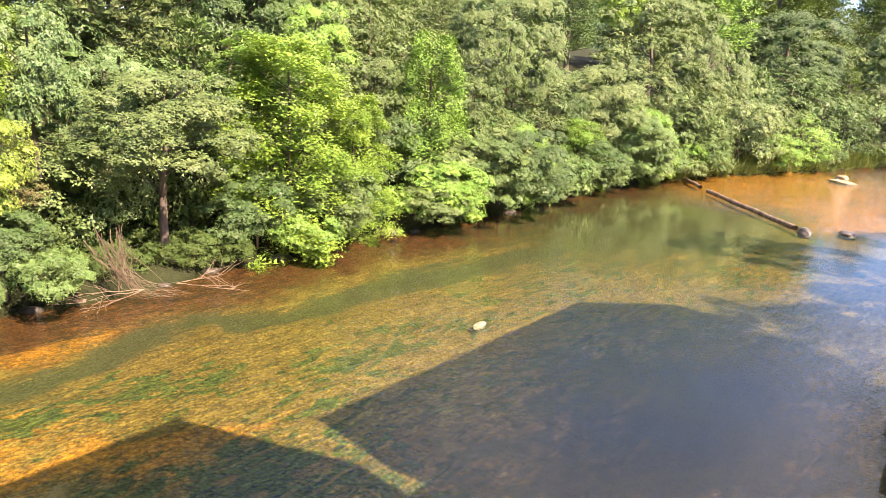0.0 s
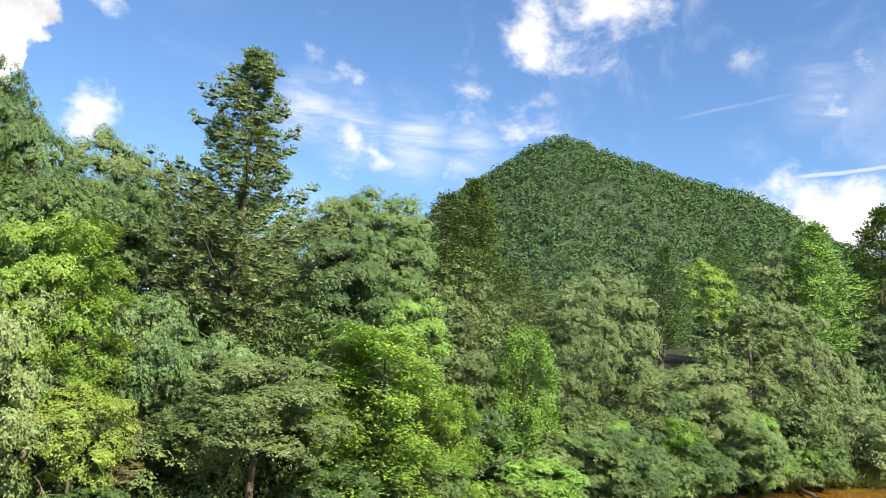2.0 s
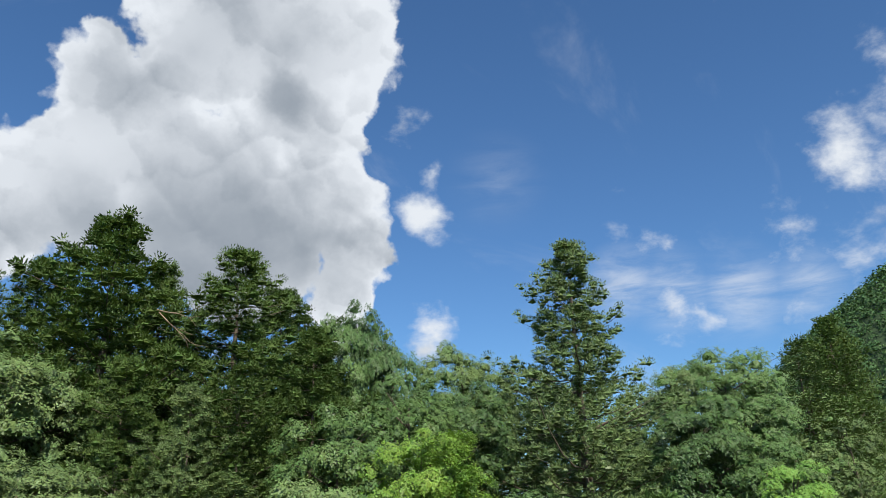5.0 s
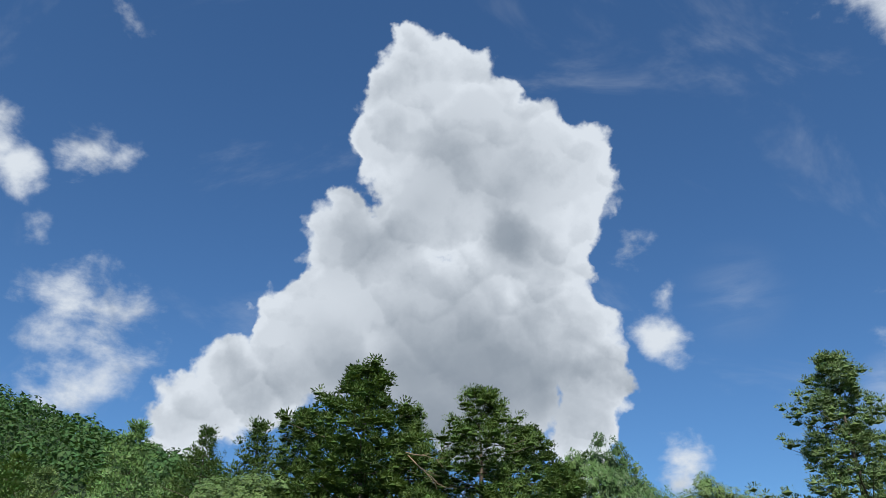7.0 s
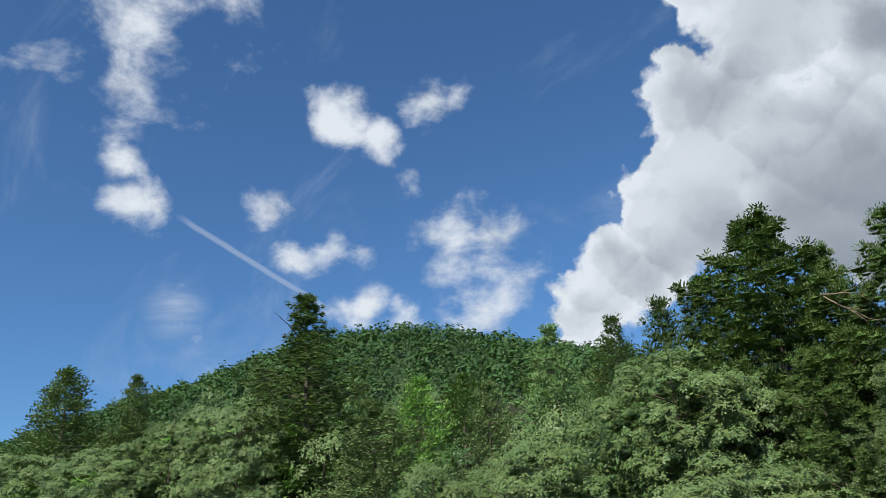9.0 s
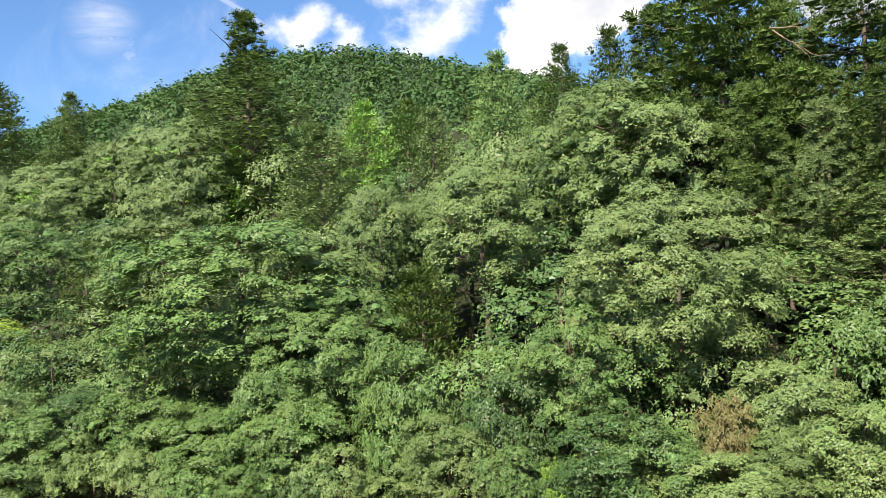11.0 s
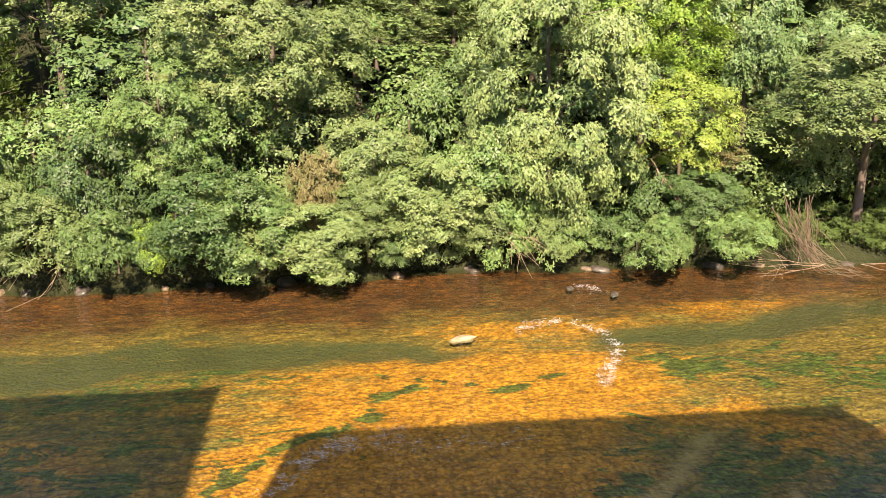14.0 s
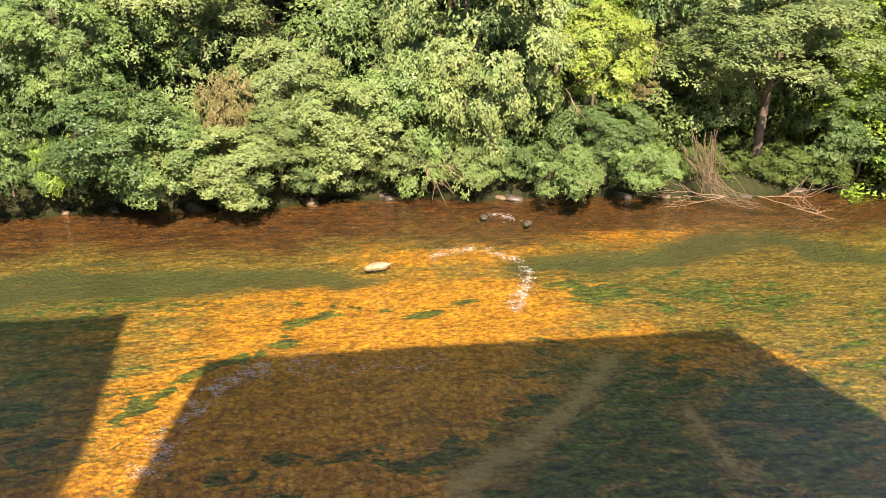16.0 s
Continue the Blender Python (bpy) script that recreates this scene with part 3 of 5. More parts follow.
def bough_crown(width, height, seed, levels=24, arms=8, leaf=0.26, blades=20, pad=1.0, rough=0.2, taper=0.72, cone=0.75, slim=0.34, heart=0.36, fine=False):
    """A conifer: whorled, upturned boughs that carry round tufts of needles. Returns the needles and the bare boughs."""
    r = np.random.default_rng(seed)
    P, D, N, wood, hearts = [], [], [], [], []
    six = np.arange(6) / 3 * np.pi
    lump = np.concatenate([[(0, 0, 0.8)], np.stack([np.cos(six), np.sin(six), six * 0], 1), [(0, 0, -0.6)]])
    fan = np.array([q for j in range(6) for q in ((0, 1 + j, 1 + (j + 1) % 6), (7, 1 + (j + 1) % 6, 1 + j))])
    up = np.array([0.0, 0.0, 1.0])
    for i in range(levels):
        z = (i + 0.4) / levels
        reach = width * 0.5 * min(1.0, (1.0 - z) / cone) ** taper * min(1.0, 0.74 + z) * r.uniform(0.95 - rough, 1.05 + rough * 0.5) + 0.12 * width / 7
        here = max(4, int(round(arms * (0.55 + 0.6 * (1 - z)))))
        start = r.uniform(0, 6.3)
        for j in range(here):
            a = start + j / here * 2 * np.pi + r.normal(0, 0.25)
            out = np.array([math.cos(a), math.sin(a), 0.0])
            swell = 1 + (0.25 + rough) * noise.noise(Vector((math.cos(a) * 1.4, math.sin(a) * 1.4, z * 4.5 + seed)))
            length = reach * r.uniform(0.72, 1.18) * swell
            across = np.array([-out[1], out[0], 0.0])
            droop, lift = r.uniform(0.10, 0.26), r.uniform(0.30, 0.55)
            tilt = r.normal(0, 0.10)

            def along(s):
                return np.array([0, 0, z * height]) + (out + across * tilt * s) * (s * length) + up * ((lift * s * s - droop * s) * length)

            s = np.linspace(0.03, 0.95, 5)
            wood.append(tube([along(q) for q in s], np.linspace(0.018, 0.006, 5) * (1 + length * 0.35), 3))
            if fine:
                spots = [(q, 0.0) for q in np.arange(1.02, 0.30, -0.46 / max(length, 0.5))][:6]
                spots += [(q, side * g) for q, g in ((0.95, 0.13), (0.78, 0.24), (0.54, 0.26)) for side in (-1, 1)]
            else:
                spots = [(q, 0.0) for q in np.arange(1.02, 0.30, -0.42 / max(length, 0.5))][:5]
                spots += [(q, side * g) for q, g in ((0.86, 0.16), (0.66, 0.22), (0.44, 0.20)) for side in (-1, 1)]
            for s, aside in spots:
                size = 0.34 * pad * r.uniform(0.70, 1.30) * (width / 7.5) ** 0.6
                c = along(s * r.uniform(0.95, 1.05)) + across * (aside * length * r.uniform(0.7, 1.3)) + r.normal(0, 0.12, 3) + up * size * 0.4
                if heart:
                    hearts.append((c + lump * size * heart * r.uniform(0.4, 1.2, (8, 1)), fan))
                w = sphere_ways(blades, r, -0.6)
                lean = unit(out * 0.35 + up * 0.75 + r.normal(0, 0.15, 3))
                w = unit(w + lean * 0.45)
                P.append(c + w * size * r.uniform(0.30, 0.88, (blades, 1)))
                D.append(unit(w + lean * 0.35))
                N.append(np.tile([0, -0.62, 0.62], (blades, 1)))
    P, D, N = np.concatenate(P), np.concatenate(D), np.concatenate(N)
    k = len(P)
    size = leaf * r.uniform(0.7, 1.3, k)
    D = unit(D + r.normal(0, 0.15, (k, 3)))
    N = N + r.normal(0, 0.25, (k, 3))
    N = N - D * np.sum(N * D, 1, keepdims=True)
    needles = blades_of(P, N, D, size, size * slim)
    return join([needles] + hearts), join(wood)


KINDS = {}


def kind(name, width, height, crowns, wood):
    """Store a kind's true size, its crowns (leaves, and a conifer's bare boughs) and its wood."""
    made = []
    for q in crowns:
        leafy, bare = q if isinstance(q[0], tuple) else (q, None)
        made.append((mesh_of(name + "_crown", *leafy, LEAVES["mid"]), mesh_of(name + "_bare_wood", *bare, BARK, True) if bare else None))
    woods = [[mesh_of(name + ("_limb" if i else "_trunk"), *q, BARK, True) for i, q in enumerate(w)] if isinstance(w, list) else [mesh_of(name + "_trunk", *w, BARK, True)] for w in wood]
    KINDS[name] = (width, height, made, woods)


def woods(width, height, seeds, **k):
    return [wood_of(height, width, np.random.default_rng(s), **k) for s in seeds]


kind("laurel_large", 8.5, 8.0, [broad_crown(8.5, 8.0, s, 120, 46, 0.155) for s in (11, 12, 13)], woods(8.5, 8.0, (1, 2, 3)))
kind("laurel", 5.5, 5.5, [broad_crown(5.5, 5.5, s, 78, 38, 0.135) for s in (21, 22, 23, 24)], woods(5.5, 5.5, (4, 5, 6, 7)))
kind("laurel_small", 3.4, 3.6, [broad_crown(3.4, 3.6, s, 42, 42, 0.110, within=50) for s in (31, 32, 33)], woods(3.4, 3.6, (8, 9, 10), limbs=5))
kind("layered", 5.5, 6.5, [layered_crown(5.5, 6.5, s, 72, 96, 0.125) for s in (41, 42)], woods(5.5, 6.5, (11, 12), trunk=0.012))
kind("feather", 7.0, 8.5, [broad_crown(7.0, 8.5, s, 130, 46, 0.120, 5, 0.95, 80) for s in (51, 52)], woods(7.0, 8.5, (13, 14)))
kind("conifer", 6.5, 12.0, [bough_crown(6.5, 12.0, s, 17, 7, 0.28, 14, 1.35) for s in (61, 62, 63)], woods(6.5, 12.0, (15, 16, 17), limbs=2, trunk=0.022))
kind("great_conifer", 7.5, 15.0, [bough_crown(7.5, 15.0, s, 25, 8, 0.14, 48, 0.86, 0.40, 0.85, 0.62, 0.34, 0.62, True) for s in (60, 59)], woods(7.5, 15.0, (33, 34), limbs=2, trunk=0.020))
kind("conifer_small", 4.5, 7.5, [bough_crown(4.5, 7.5, s, 12, 7, 0.26, 12, 1.3) for s in (64, 65)], woods(4.5, 7.5, (18, 19), limbs=1, trunk=0.022))
kind("pine", 7.0, 11.0, [bough_crown(7.0, 11.0, s, 17, 8, 0.15, 50, 0.92, 0.50, 0.66, 0.60, 0.34, 0.62, True) for s in (71, 72, 73)], woods(7.0, 11.0, (20, 21), limbs=0, trunk=0.024, split=True))
kind("bush", 2.6, 2.2, [broad_crown(2.6, 2.2, s, 30, 27, 0.100, within=40) for s in (81, 82, 83, 84)], woods(2.6, 2.2, (22, 23, 24, 25), limbs=5, trunk=0.014))
kind("far_conifer", 4.6, 7.5, [bough_crown(4.6, 7.5, s, 9, 6, 0.38, 8, 1.2, heart=0.0) for s in (66, 67)], woods(4.6, 7.5, (28, 29), limbs=1, trunk=0.022))
kind("far_broadleaf", 6.0, 5.5, [broad_crown(6.0, 5.5, s, 34, 20, 0.22, 4, within=20, heart=0.30) for s in (91, 92)], woods(6.0, 5.5, (26, 27), limbs=3))

WORDS = {
    "deep": "dark green", "needle": "dark green", "mid": "mid-green", "leaf": "fresh green", "olive": "olive-green", "grey": "grey-green, glossy-leaved",
    "pale": "pale green, glossy-leaved", "blue": "bluish green", "lime": "bright lime-green", "gold": "yellow-green", "russet": "brownish, half-wilted", "far": "green",
}
SHAPES = {"laurel": "broadleaf tree with a rounded crown", "layered": "tree with leaf sprays in flat tiers",
          "feather": "tree with a soft crown of fine pale leaves", "conifer": "tall conifer with whorled, upturned boughs",
          "pine": "old conifer with a broken, many-headed crown", "bush": "bush leaning over the water's edge"}
count_trees = [0]


def tree(name, hue, x, y, foot, top, width, where=""):
    """A tree whose crown reaches from foot to top and is width across; its trunk goes down into the ground."""
    form = name
    ground = ground_height(x, y)
    if name in ("conifer", "pine"):
        foot = min(foot, ground + 2.0 + 0.3 * max(0.0, foot - ground - 2.0))
    elif foot - ground > 2.5:
        foot = ground + 2.5 + 0.4 * (foot - ground - 2.5)
    height = max(top - foot, 0.8)
    if "conifer" in name or name == "pine":
        hue = "needle" if hue == "deep" else hue
        width *= 1.3 if "conifer" in name else 1.15
    if name == "laurel":
        form = "laurel_large" if width > 6.8 else "laurel" if width > 4.0 else "laurel_small"
    if name == "bush" and width > 3.0:
        form = "laurel_small" if width < 4.3 else "laurel"
    if name == "conifer" and height < 9.5:
        form = "conifer_small"
    if name == "conifer" and height > 13.5 and width > 8.0 and abs(x) < 50:
        form = "great_conifer"
    w, h, crowns, trunks = KINDS[form]
    i = count_trees[0]
    count_trees[0] += 1
    word = {"laurel": "broadleaf_tree", "layered": "layered_tree", "feather": "fine_leaved_tree", "conifer": "conifer", "pine": "old_conifer", "bush": "bush", "far_broadleaf": "broadleaf_tree", "far_conifer": "conifer"}[name]
    root = new(word)
    sx = width / w
    sz = height / h
    turn = (i * 2.399) % 6.283
    if "laurel" in form or form in ("feather", "bush", "far_broadleaf"):
        turn = (turn - math.pi) * 0.26  # their fuller side faces the river's light
    over = 0.0
    if name == "bush":  # it roots on the bank and leans out over the water
        over = max(0.0, bank_line(x) + 0.4 - y)
        y += over
        ground = ground_height(x, y)
    lean = Matrix.Rotation(-turn, 3, "Z") @ Vector((0, -over, 0))
    root.matrix_basis = Matrix.LocRotScale((x, y, ground), Euler((0, 0, turn)), (1, 1, 1))
    leafy, bare = crowns[i % len(crowns)]
    crown = new("crown", leafy)
    wood = trunks[i % len(trunks)]
    trunk = new("trunk", wood[0])
    crown.parent = trunk.parent = root
    crown.matrix_basis = Matrix.LocRotScale((lean.x, lean.y, foot - ground), None, (sx if i % 2 else -sx, sx, sz))
    if bare:
        tagged(new("bare_wood", bare), kind="stuff").parent = crown
    # the trunk reaches from just under the ground into the crown
    slim = 0.55 if name == "bush" else 1.0
    kz = (foot - ground + 0.86 * height + 0.2) / (1.76 * h)
    trunk.matrix_basis = Matrix.LocRotScale((0, 0, 0.9 * h * kz - 0.2), None, (sx * slim, sx * slim, kz))
    for me in wood[1:]:
        new("limb", me).parent = trunk
    crown.material_slots[0].link = "OBJECT"
    crown.material_slots[0].material = LEAVES[hue]
    shape = SHAPES.get(name, SHAPES["conifer" if "conifer" in name else "laurel"])
    tagged(root, f"{WORDS[hue]} {shape}{where}", "bush" if name == "bush" else "tree", "trees of the river bank", "")
    return root


# ---- ground, river bed and water ----
def bank_line(x):
    """How far across the river the wooded bank's waterline lies, at x along it."""
    wave = 0.5 * math.sin(x * 0.31 + 0.6) + 0.35 * math.sin(x * 0.83) + 0.2 * math.sin(x * 1.9 + 1)
    base = 23.9 - 0.022 * max(0.0, x - 5) - 0.10 * max(0.0, -10 - x)
    if x > 55:
        base -= 0.36 * (x - 55)
    return max(base, 8.0) + wave * 0.5


def near_line(x):
    """The near bank's waterline."""
    return 0.6 + 0.07 * max(0.0, x - 12) + 0.4 * math.sin(x * 0.4)


def ground_height(x, y):
    s = y - bank_line(x)
    if s < 0:
        return -0.3
    rough = 0.5 * noise.noise(Vector((x * 0.13, y * 0.13, 0))) * min(1.0, s / 4)
    z = 0.35 * min(1.0, s / 0.5) + 0.34 * min(s, 24)
    left = min(1.0, max(0.0, (-6 - x) / 25))
    z += left * 0.36 * min(max(0.0, s - 24), 60)
    z += (1 - left) * 0.06 * min(max(0.0, s - 24), 60)
    return z + rough


def spaced(edges):
    """Coordinates for a grid: (from, to, step) runs joined."""
    out = []
    for a, b, step in edges:
        out += list(np.arange(a, b, step))
    return np.array(out + [edges[-1][1]])


def near_polyline(x, y, line):
    """Distance from points to a crooked line."""
    best = np.full(x.shape, 1e9)
    for (ax, ay), (bx, by) in zip(line, line[1:]):
        dx, dy = bx - ax, by - ay
        s = np.clip(((x - ax) * dx + (y - ay) * dy) / (dx * dx + dy * dy), 0, 1)
        best = np.minimum(best, np.hypot(x - ax - s * dx, y - ay - s * dy))
    return best


def blob(x, y, cx, cy, rx, ry, turn=0.0):
    c, s = math.cos(turn), math.sin(turn)
    u, v = (x - cx) * c + (y - cy) * s, -(x - cx) * s + (y - cy) * c
    return np.clip(1.25 - np.hypot(u / rx, v / ry) * 0.75, 0, 1)


def build_ground():
    xs = spaced([(-3000, -400, 260), (-400, -120, 28), (-120, -32, 4), (-32, 36, 0.36), (36, 80, 0.8), (80, 180, 4), (180, 500, 40), (500, 3000, 250)])
    ys = spaced([(-3000, -300, 270), (-300, -40, 26), (-40, -4, 3), (-4, 8, 0.5), (8, 26, 0.28), (26, 110, 3.0), (110, 400, 29), (400, 3000, 260)])
    X, Y = np.meshgrid(xs, ys, indexing="ij")
    bank = np.array([bank_line(x) for x in xs])[:, None]
    near = np.array([near_line(x) for x in xs])[:, None]
    wob = np.array([[noise.noise(Vector((x * 0.22, y * 0.22, 3))) for y in ys] for x in xs])
    wob2 = np.array([[noise.noise(Vector((x * 0.22, y * 0.22, 9))) for y in ys] for x in xs])
    wob3 = np.array([[noise.noise(Vector((x * 0.7, y * 1.0, 21))) if -2 < y < 26 and -40 < x < 80 else 0.0 for y in ys] for x in xs])
    U, V = X + wob * 1.6 + wob3 * 0.9, Y + wob2 * 1.0 + wob3 * 0.55
    channel = near_polyline(U, V, [(-60, 19.2), (-18, 18.9), (-13, 18.2), (-9.5, 18.1), (-6.4, 18.4), (-2, 18.7), (0.8, 18.4)])
    channel2 = near_polyline(U, V, [(6.5, 18.8), (10, 18.9), (12.7, 19.6), (16, 18.4), (22, 18.1), (28, 17.4), (36, 16), (44, 15)])
    deep = np.clip(1.35 - channel / (0.95 - 0.05 * np.clip(U + 4, 0, 6)), 0, 1)
    deep = np.maximum(deep, np.clip(1.3 - channel2 / (1.0 + 0.06 * np.clip(U - 18, 0, 30)), 0, 1) * 0.92)
    deep = np.maximum.reduce([deep, blob(U, V, 40, 16, 12, 6), blob(U, V, 19, 5.5, 10, 4.6) * 0.9])
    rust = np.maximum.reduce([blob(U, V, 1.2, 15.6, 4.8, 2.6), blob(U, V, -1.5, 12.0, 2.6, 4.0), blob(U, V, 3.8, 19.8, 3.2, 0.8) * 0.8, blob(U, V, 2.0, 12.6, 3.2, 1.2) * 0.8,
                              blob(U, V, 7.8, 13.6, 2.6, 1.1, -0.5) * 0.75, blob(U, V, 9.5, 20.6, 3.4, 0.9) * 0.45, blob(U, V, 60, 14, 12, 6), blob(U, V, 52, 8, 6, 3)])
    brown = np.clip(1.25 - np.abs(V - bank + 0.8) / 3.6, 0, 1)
    # orange gravel under the houses' shadow, strengthened to brighten the shaded bed
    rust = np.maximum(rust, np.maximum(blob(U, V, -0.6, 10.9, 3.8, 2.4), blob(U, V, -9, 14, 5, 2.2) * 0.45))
    weed = np.maximum.reduce([blob(U, V, 6.8, 16.9, 1.6, 1.0) * 1.25, blob(U, V, 9.8, 15.9, 2.6, 1.0) * 1.2, blob(U, V, 9, 17.6, 4, 0.7) * 0.8, blob(U, V, 17, 14, 8, 3) * 0.78, blob(U, V, 26, 14, 9, 4) * 0.8,
                              blob(U, V, 6.3, 9.8, 3.4, 2.3) * 1.15, blob(U, V, 5.8, 9.2, 7.0, 3.4) * 1.45, blob(U, V, 6.2, 11.6, 3.8, 1.9) * 1.3, blob(U, V, -9, 13.0, 5.5, 3.8) * 1.0, blob(U, V, -8, 16.8, 6, 1.0) * 1.0, blob(U, V, 14.5, 13.6, 5, 1.6) * 0.9, blob(U, V, 19, 9, 8, 4) * 0.9, blob(U, V, 10.5, 10.5, 3.0, 1.5) * 1.1, blob(U, V, 2.4, 9.2, 1.5, 0.9) * 1.0, blob(U, V, 1.0, 11.2, 2.2, 0.8) * 0.62, blob(U, V, -2.0, 9.4, 2.0, 0.7) * 0.6, blob(U, V, 8.5, 11, 2.5, 2) * 0.85, blob(U, V, -10, 15.6, 7, 1.8) * 0.75, blob(U, V, -7, 13.2, 5, 2.6) * 0.80, blob(U, V, 36, 9, 12, 5) * 0.8, blob(U, V, 48, 13, 6, 5) * 0.7])
    weed = np.clip(weed - 0.8 * blob(U, V, 0.4, 12.7, 2.6, 1.0), 0, 2)
    weed = np.maximum(weed, np.clip(1.2 - near_polyline(U, V, [(-3.2, 12.6), (-1.6, 14.3), (-0.4, 16.6), (3.0, 16.2)]) / 0.30, 0, 1) * 1.5)
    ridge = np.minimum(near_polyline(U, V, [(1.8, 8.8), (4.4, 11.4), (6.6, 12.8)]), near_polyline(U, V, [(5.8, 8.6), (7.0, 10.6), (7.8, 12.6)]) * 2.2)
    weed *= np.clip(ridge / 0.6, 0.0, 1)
    # pale sand on the ridges; its tone also lightens the shaded bed
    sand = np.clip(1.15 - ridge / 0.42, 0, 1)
    fine = np.array([[noise.fractal(Vector((x * 0.5, y * 1.1, 2)), 1.0, 2.0, 4) if 0 < y < 25 and -32 < x < 80 else 0.0 for y in ys] for x in xs])
    deep, rust, weed = (np.clip(q + 0.20 * fine * (q > 0.02), 0, 1.4) for q in (deep, rust, weed))
    Z = -0.22 - 0.10 * deep + 0.05 * rust + 0.05 * wob2
    s = Y - bank
    hill = np.array([[ground_height(x, y) if y > bank_line(x) else 0.0 for y in ys] for x in xs])
    edge = np.clip((s + 1.2) / 1.2, 0, 1)
    Z = np.where(s > 0, hill, Z * (1 - edge) + edge * -0.04)
    n = near - Y
    Z = np.where(n > 0, np.minimum(0.1 + n * 1.1, 5.0) + wob * 0.3, np.where(n > -1.5, Z * (-n / 1.5) - 0.05, Z))
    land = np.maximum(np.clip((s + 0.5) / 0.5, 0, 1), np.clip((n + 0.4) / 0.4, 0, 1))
    verts = np.stack([X, Y, Z], -1).reshape(-1, 3)
    a, b = len(xs), len(ys)
    i = (np.arange(a - 1)[:, None] * b + np.arange(b - 1)[None]).ravel()
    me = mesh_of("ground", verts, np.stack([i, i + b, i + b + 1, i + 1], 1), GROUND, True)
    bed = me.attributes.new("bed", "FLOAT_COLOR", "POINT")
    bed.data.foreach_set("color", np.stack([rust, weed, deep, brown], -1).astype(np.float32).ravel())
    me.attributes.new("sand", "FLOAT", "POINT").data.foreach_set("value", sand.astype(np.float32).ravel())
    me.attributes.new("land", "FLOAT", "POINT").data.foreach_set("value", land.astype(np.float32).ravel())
    return tagged(new("ground", me), "orange gravel river bed rising to a dark leaf-littered forest floor", "ground", "", "structure")


build_ground()
wx, wy = np.meshgrid(np.linspace(-400, 400, 9), np.linspace(-3, 60, 5), indexing="ij")
wi = (np.arange(8)[:, None] * 5 + np.arange(4)[None]).ravel()
water = new("water", mesh_of("water", np.stack([wx, wy, wx * 0], -1).reshape(-1, 3), np.stack([wi, wi + 5, wi + 6, wi + 1], 1), WATER, True))
tagged(water, "clear shallow river water rippling over its bed", "river", "", "structure")


# ---- hills behind ----
def hill(name, label, height_at, x0, x1, y0, y1, step, size, seed, hue, keep):
    """A wooded hill: a ground sheet, and the crowns of its trees as one mass of leaf clumps."""
    r = np.random.default_rng(seed)
    xs, ys = np.arange(x0, x1 + 1, step * 2.0), np.arange(y0, y1 + 1, step * 2.0)
    Z = np.array([[height_at(x, y) for y in ys] for x in xs])
    X, Y = np.meshgrid(xs, ys, indexing="ij")
    a, b = len(xs), len(ys)
    i = (np.arange(a - 1)[:, None] * b + np.arange(b - 1)[None]).ravel()
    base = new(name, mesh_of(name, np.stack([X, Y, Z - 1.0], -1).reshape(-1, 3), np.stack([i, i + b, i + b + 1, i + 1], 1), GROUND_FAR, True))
    tagged(base, label, "hill", "", "structure")
    P, H = [], []
    for x in np.arange(x0, x1, step):
        for y in np.arange(y0, y1, step):
            px, py = x + r.uniform(-0.5, 0.5) * step, y + r.uniform(-0.5, 0.5) * step
            z = height_at(px, py)
            if z > 16 and keep(px, py):
                P.append((px, py, z)), H.append(r.uniform(0.60, 1.65))
    P, H = np.array(P), np.array(H) * size
    k, m = len(P), 58
    w = sphere_ways(k * m, r, -0.15).reshape(k, m, 3)
    tall = r.uniform(0.9, 1.6, (k, 1, 1))
    Q = P[:, None] + w * H[:, None, None] * np.concatenate([np.ones((k, 1, 2)), tall], 2) * r.uniform(0.75, 1.06, (k, m, 1))
    N = (w + r.normal(0, 0.30, w.shape) + np.array([0, 0, 0.15])).reshape(-1, 3)
    v, fc = blades_of(Q.reshape(-1, 3), N, r.normal(0, 1, (k * m, 3)), np.repeat(H, m) * 0.38, np.repeat(H, m) * 0.36)
    woods = new("far_woods", mesh_of("far_woods", v, fc, LEAVES[hue]))
    tagged(woods, "dense green forest crowns covering the hillside", "forest", "", "stuff")


# floor colour kept very dark: it paints the shade in the gaps between crowns
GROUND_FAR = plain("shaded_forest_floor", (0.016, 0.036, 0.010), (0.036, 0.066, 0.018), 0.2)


def peak_height(x, y):
    """A steep, rounded peak with a long shoulder to the east; its crest runs square to the river's bend."""
    a = radians(56)
    along, across = x * math.cos(a) - y * math.sin(a), x * math.sin(a) + y * math.cos(a)
    crest = np.interp(along, [-160, -105, -80, -64, -41, -25, -10, 8, 25, 52, 70, 88, 99, 116, 150, 210], [44, 82, 103, 115, 130, 137, 136, 131, 125, 115, 109, 108, 101, 90, 70, 44])
    d = (across - 470) / (105 if across < 470 else 60)
    return float(crest) * math.exp(-abs(d) ** 1.8) + 5 * noise.noise(Vector((x * 0.03, y * 0.03, 5))) - 1


def ridge_height(x, y):
    """The long ridge behind the left-hand slope."""
    d = (y - 190) / (75 if y < 190 else 40)
    crest = np.interp(x, [-420, -282, -216, -136, -97, -75, -54, 0, 60], [64, 64, 68, 74, 68, 61, 54, 38, 20])
    return float(crest) * math.exp(-d * d) + 3 * noise.noise(Vector((x * 0.03, y * 0.03, 8)))


hill("hill_east", "steep rounded wooded peak beyond the river", peak_height, 230, 560, 110, 420, 4.2, 2.8, 5, "far", lambda x, y: x * 0.829 + y * 0.559 < 482)
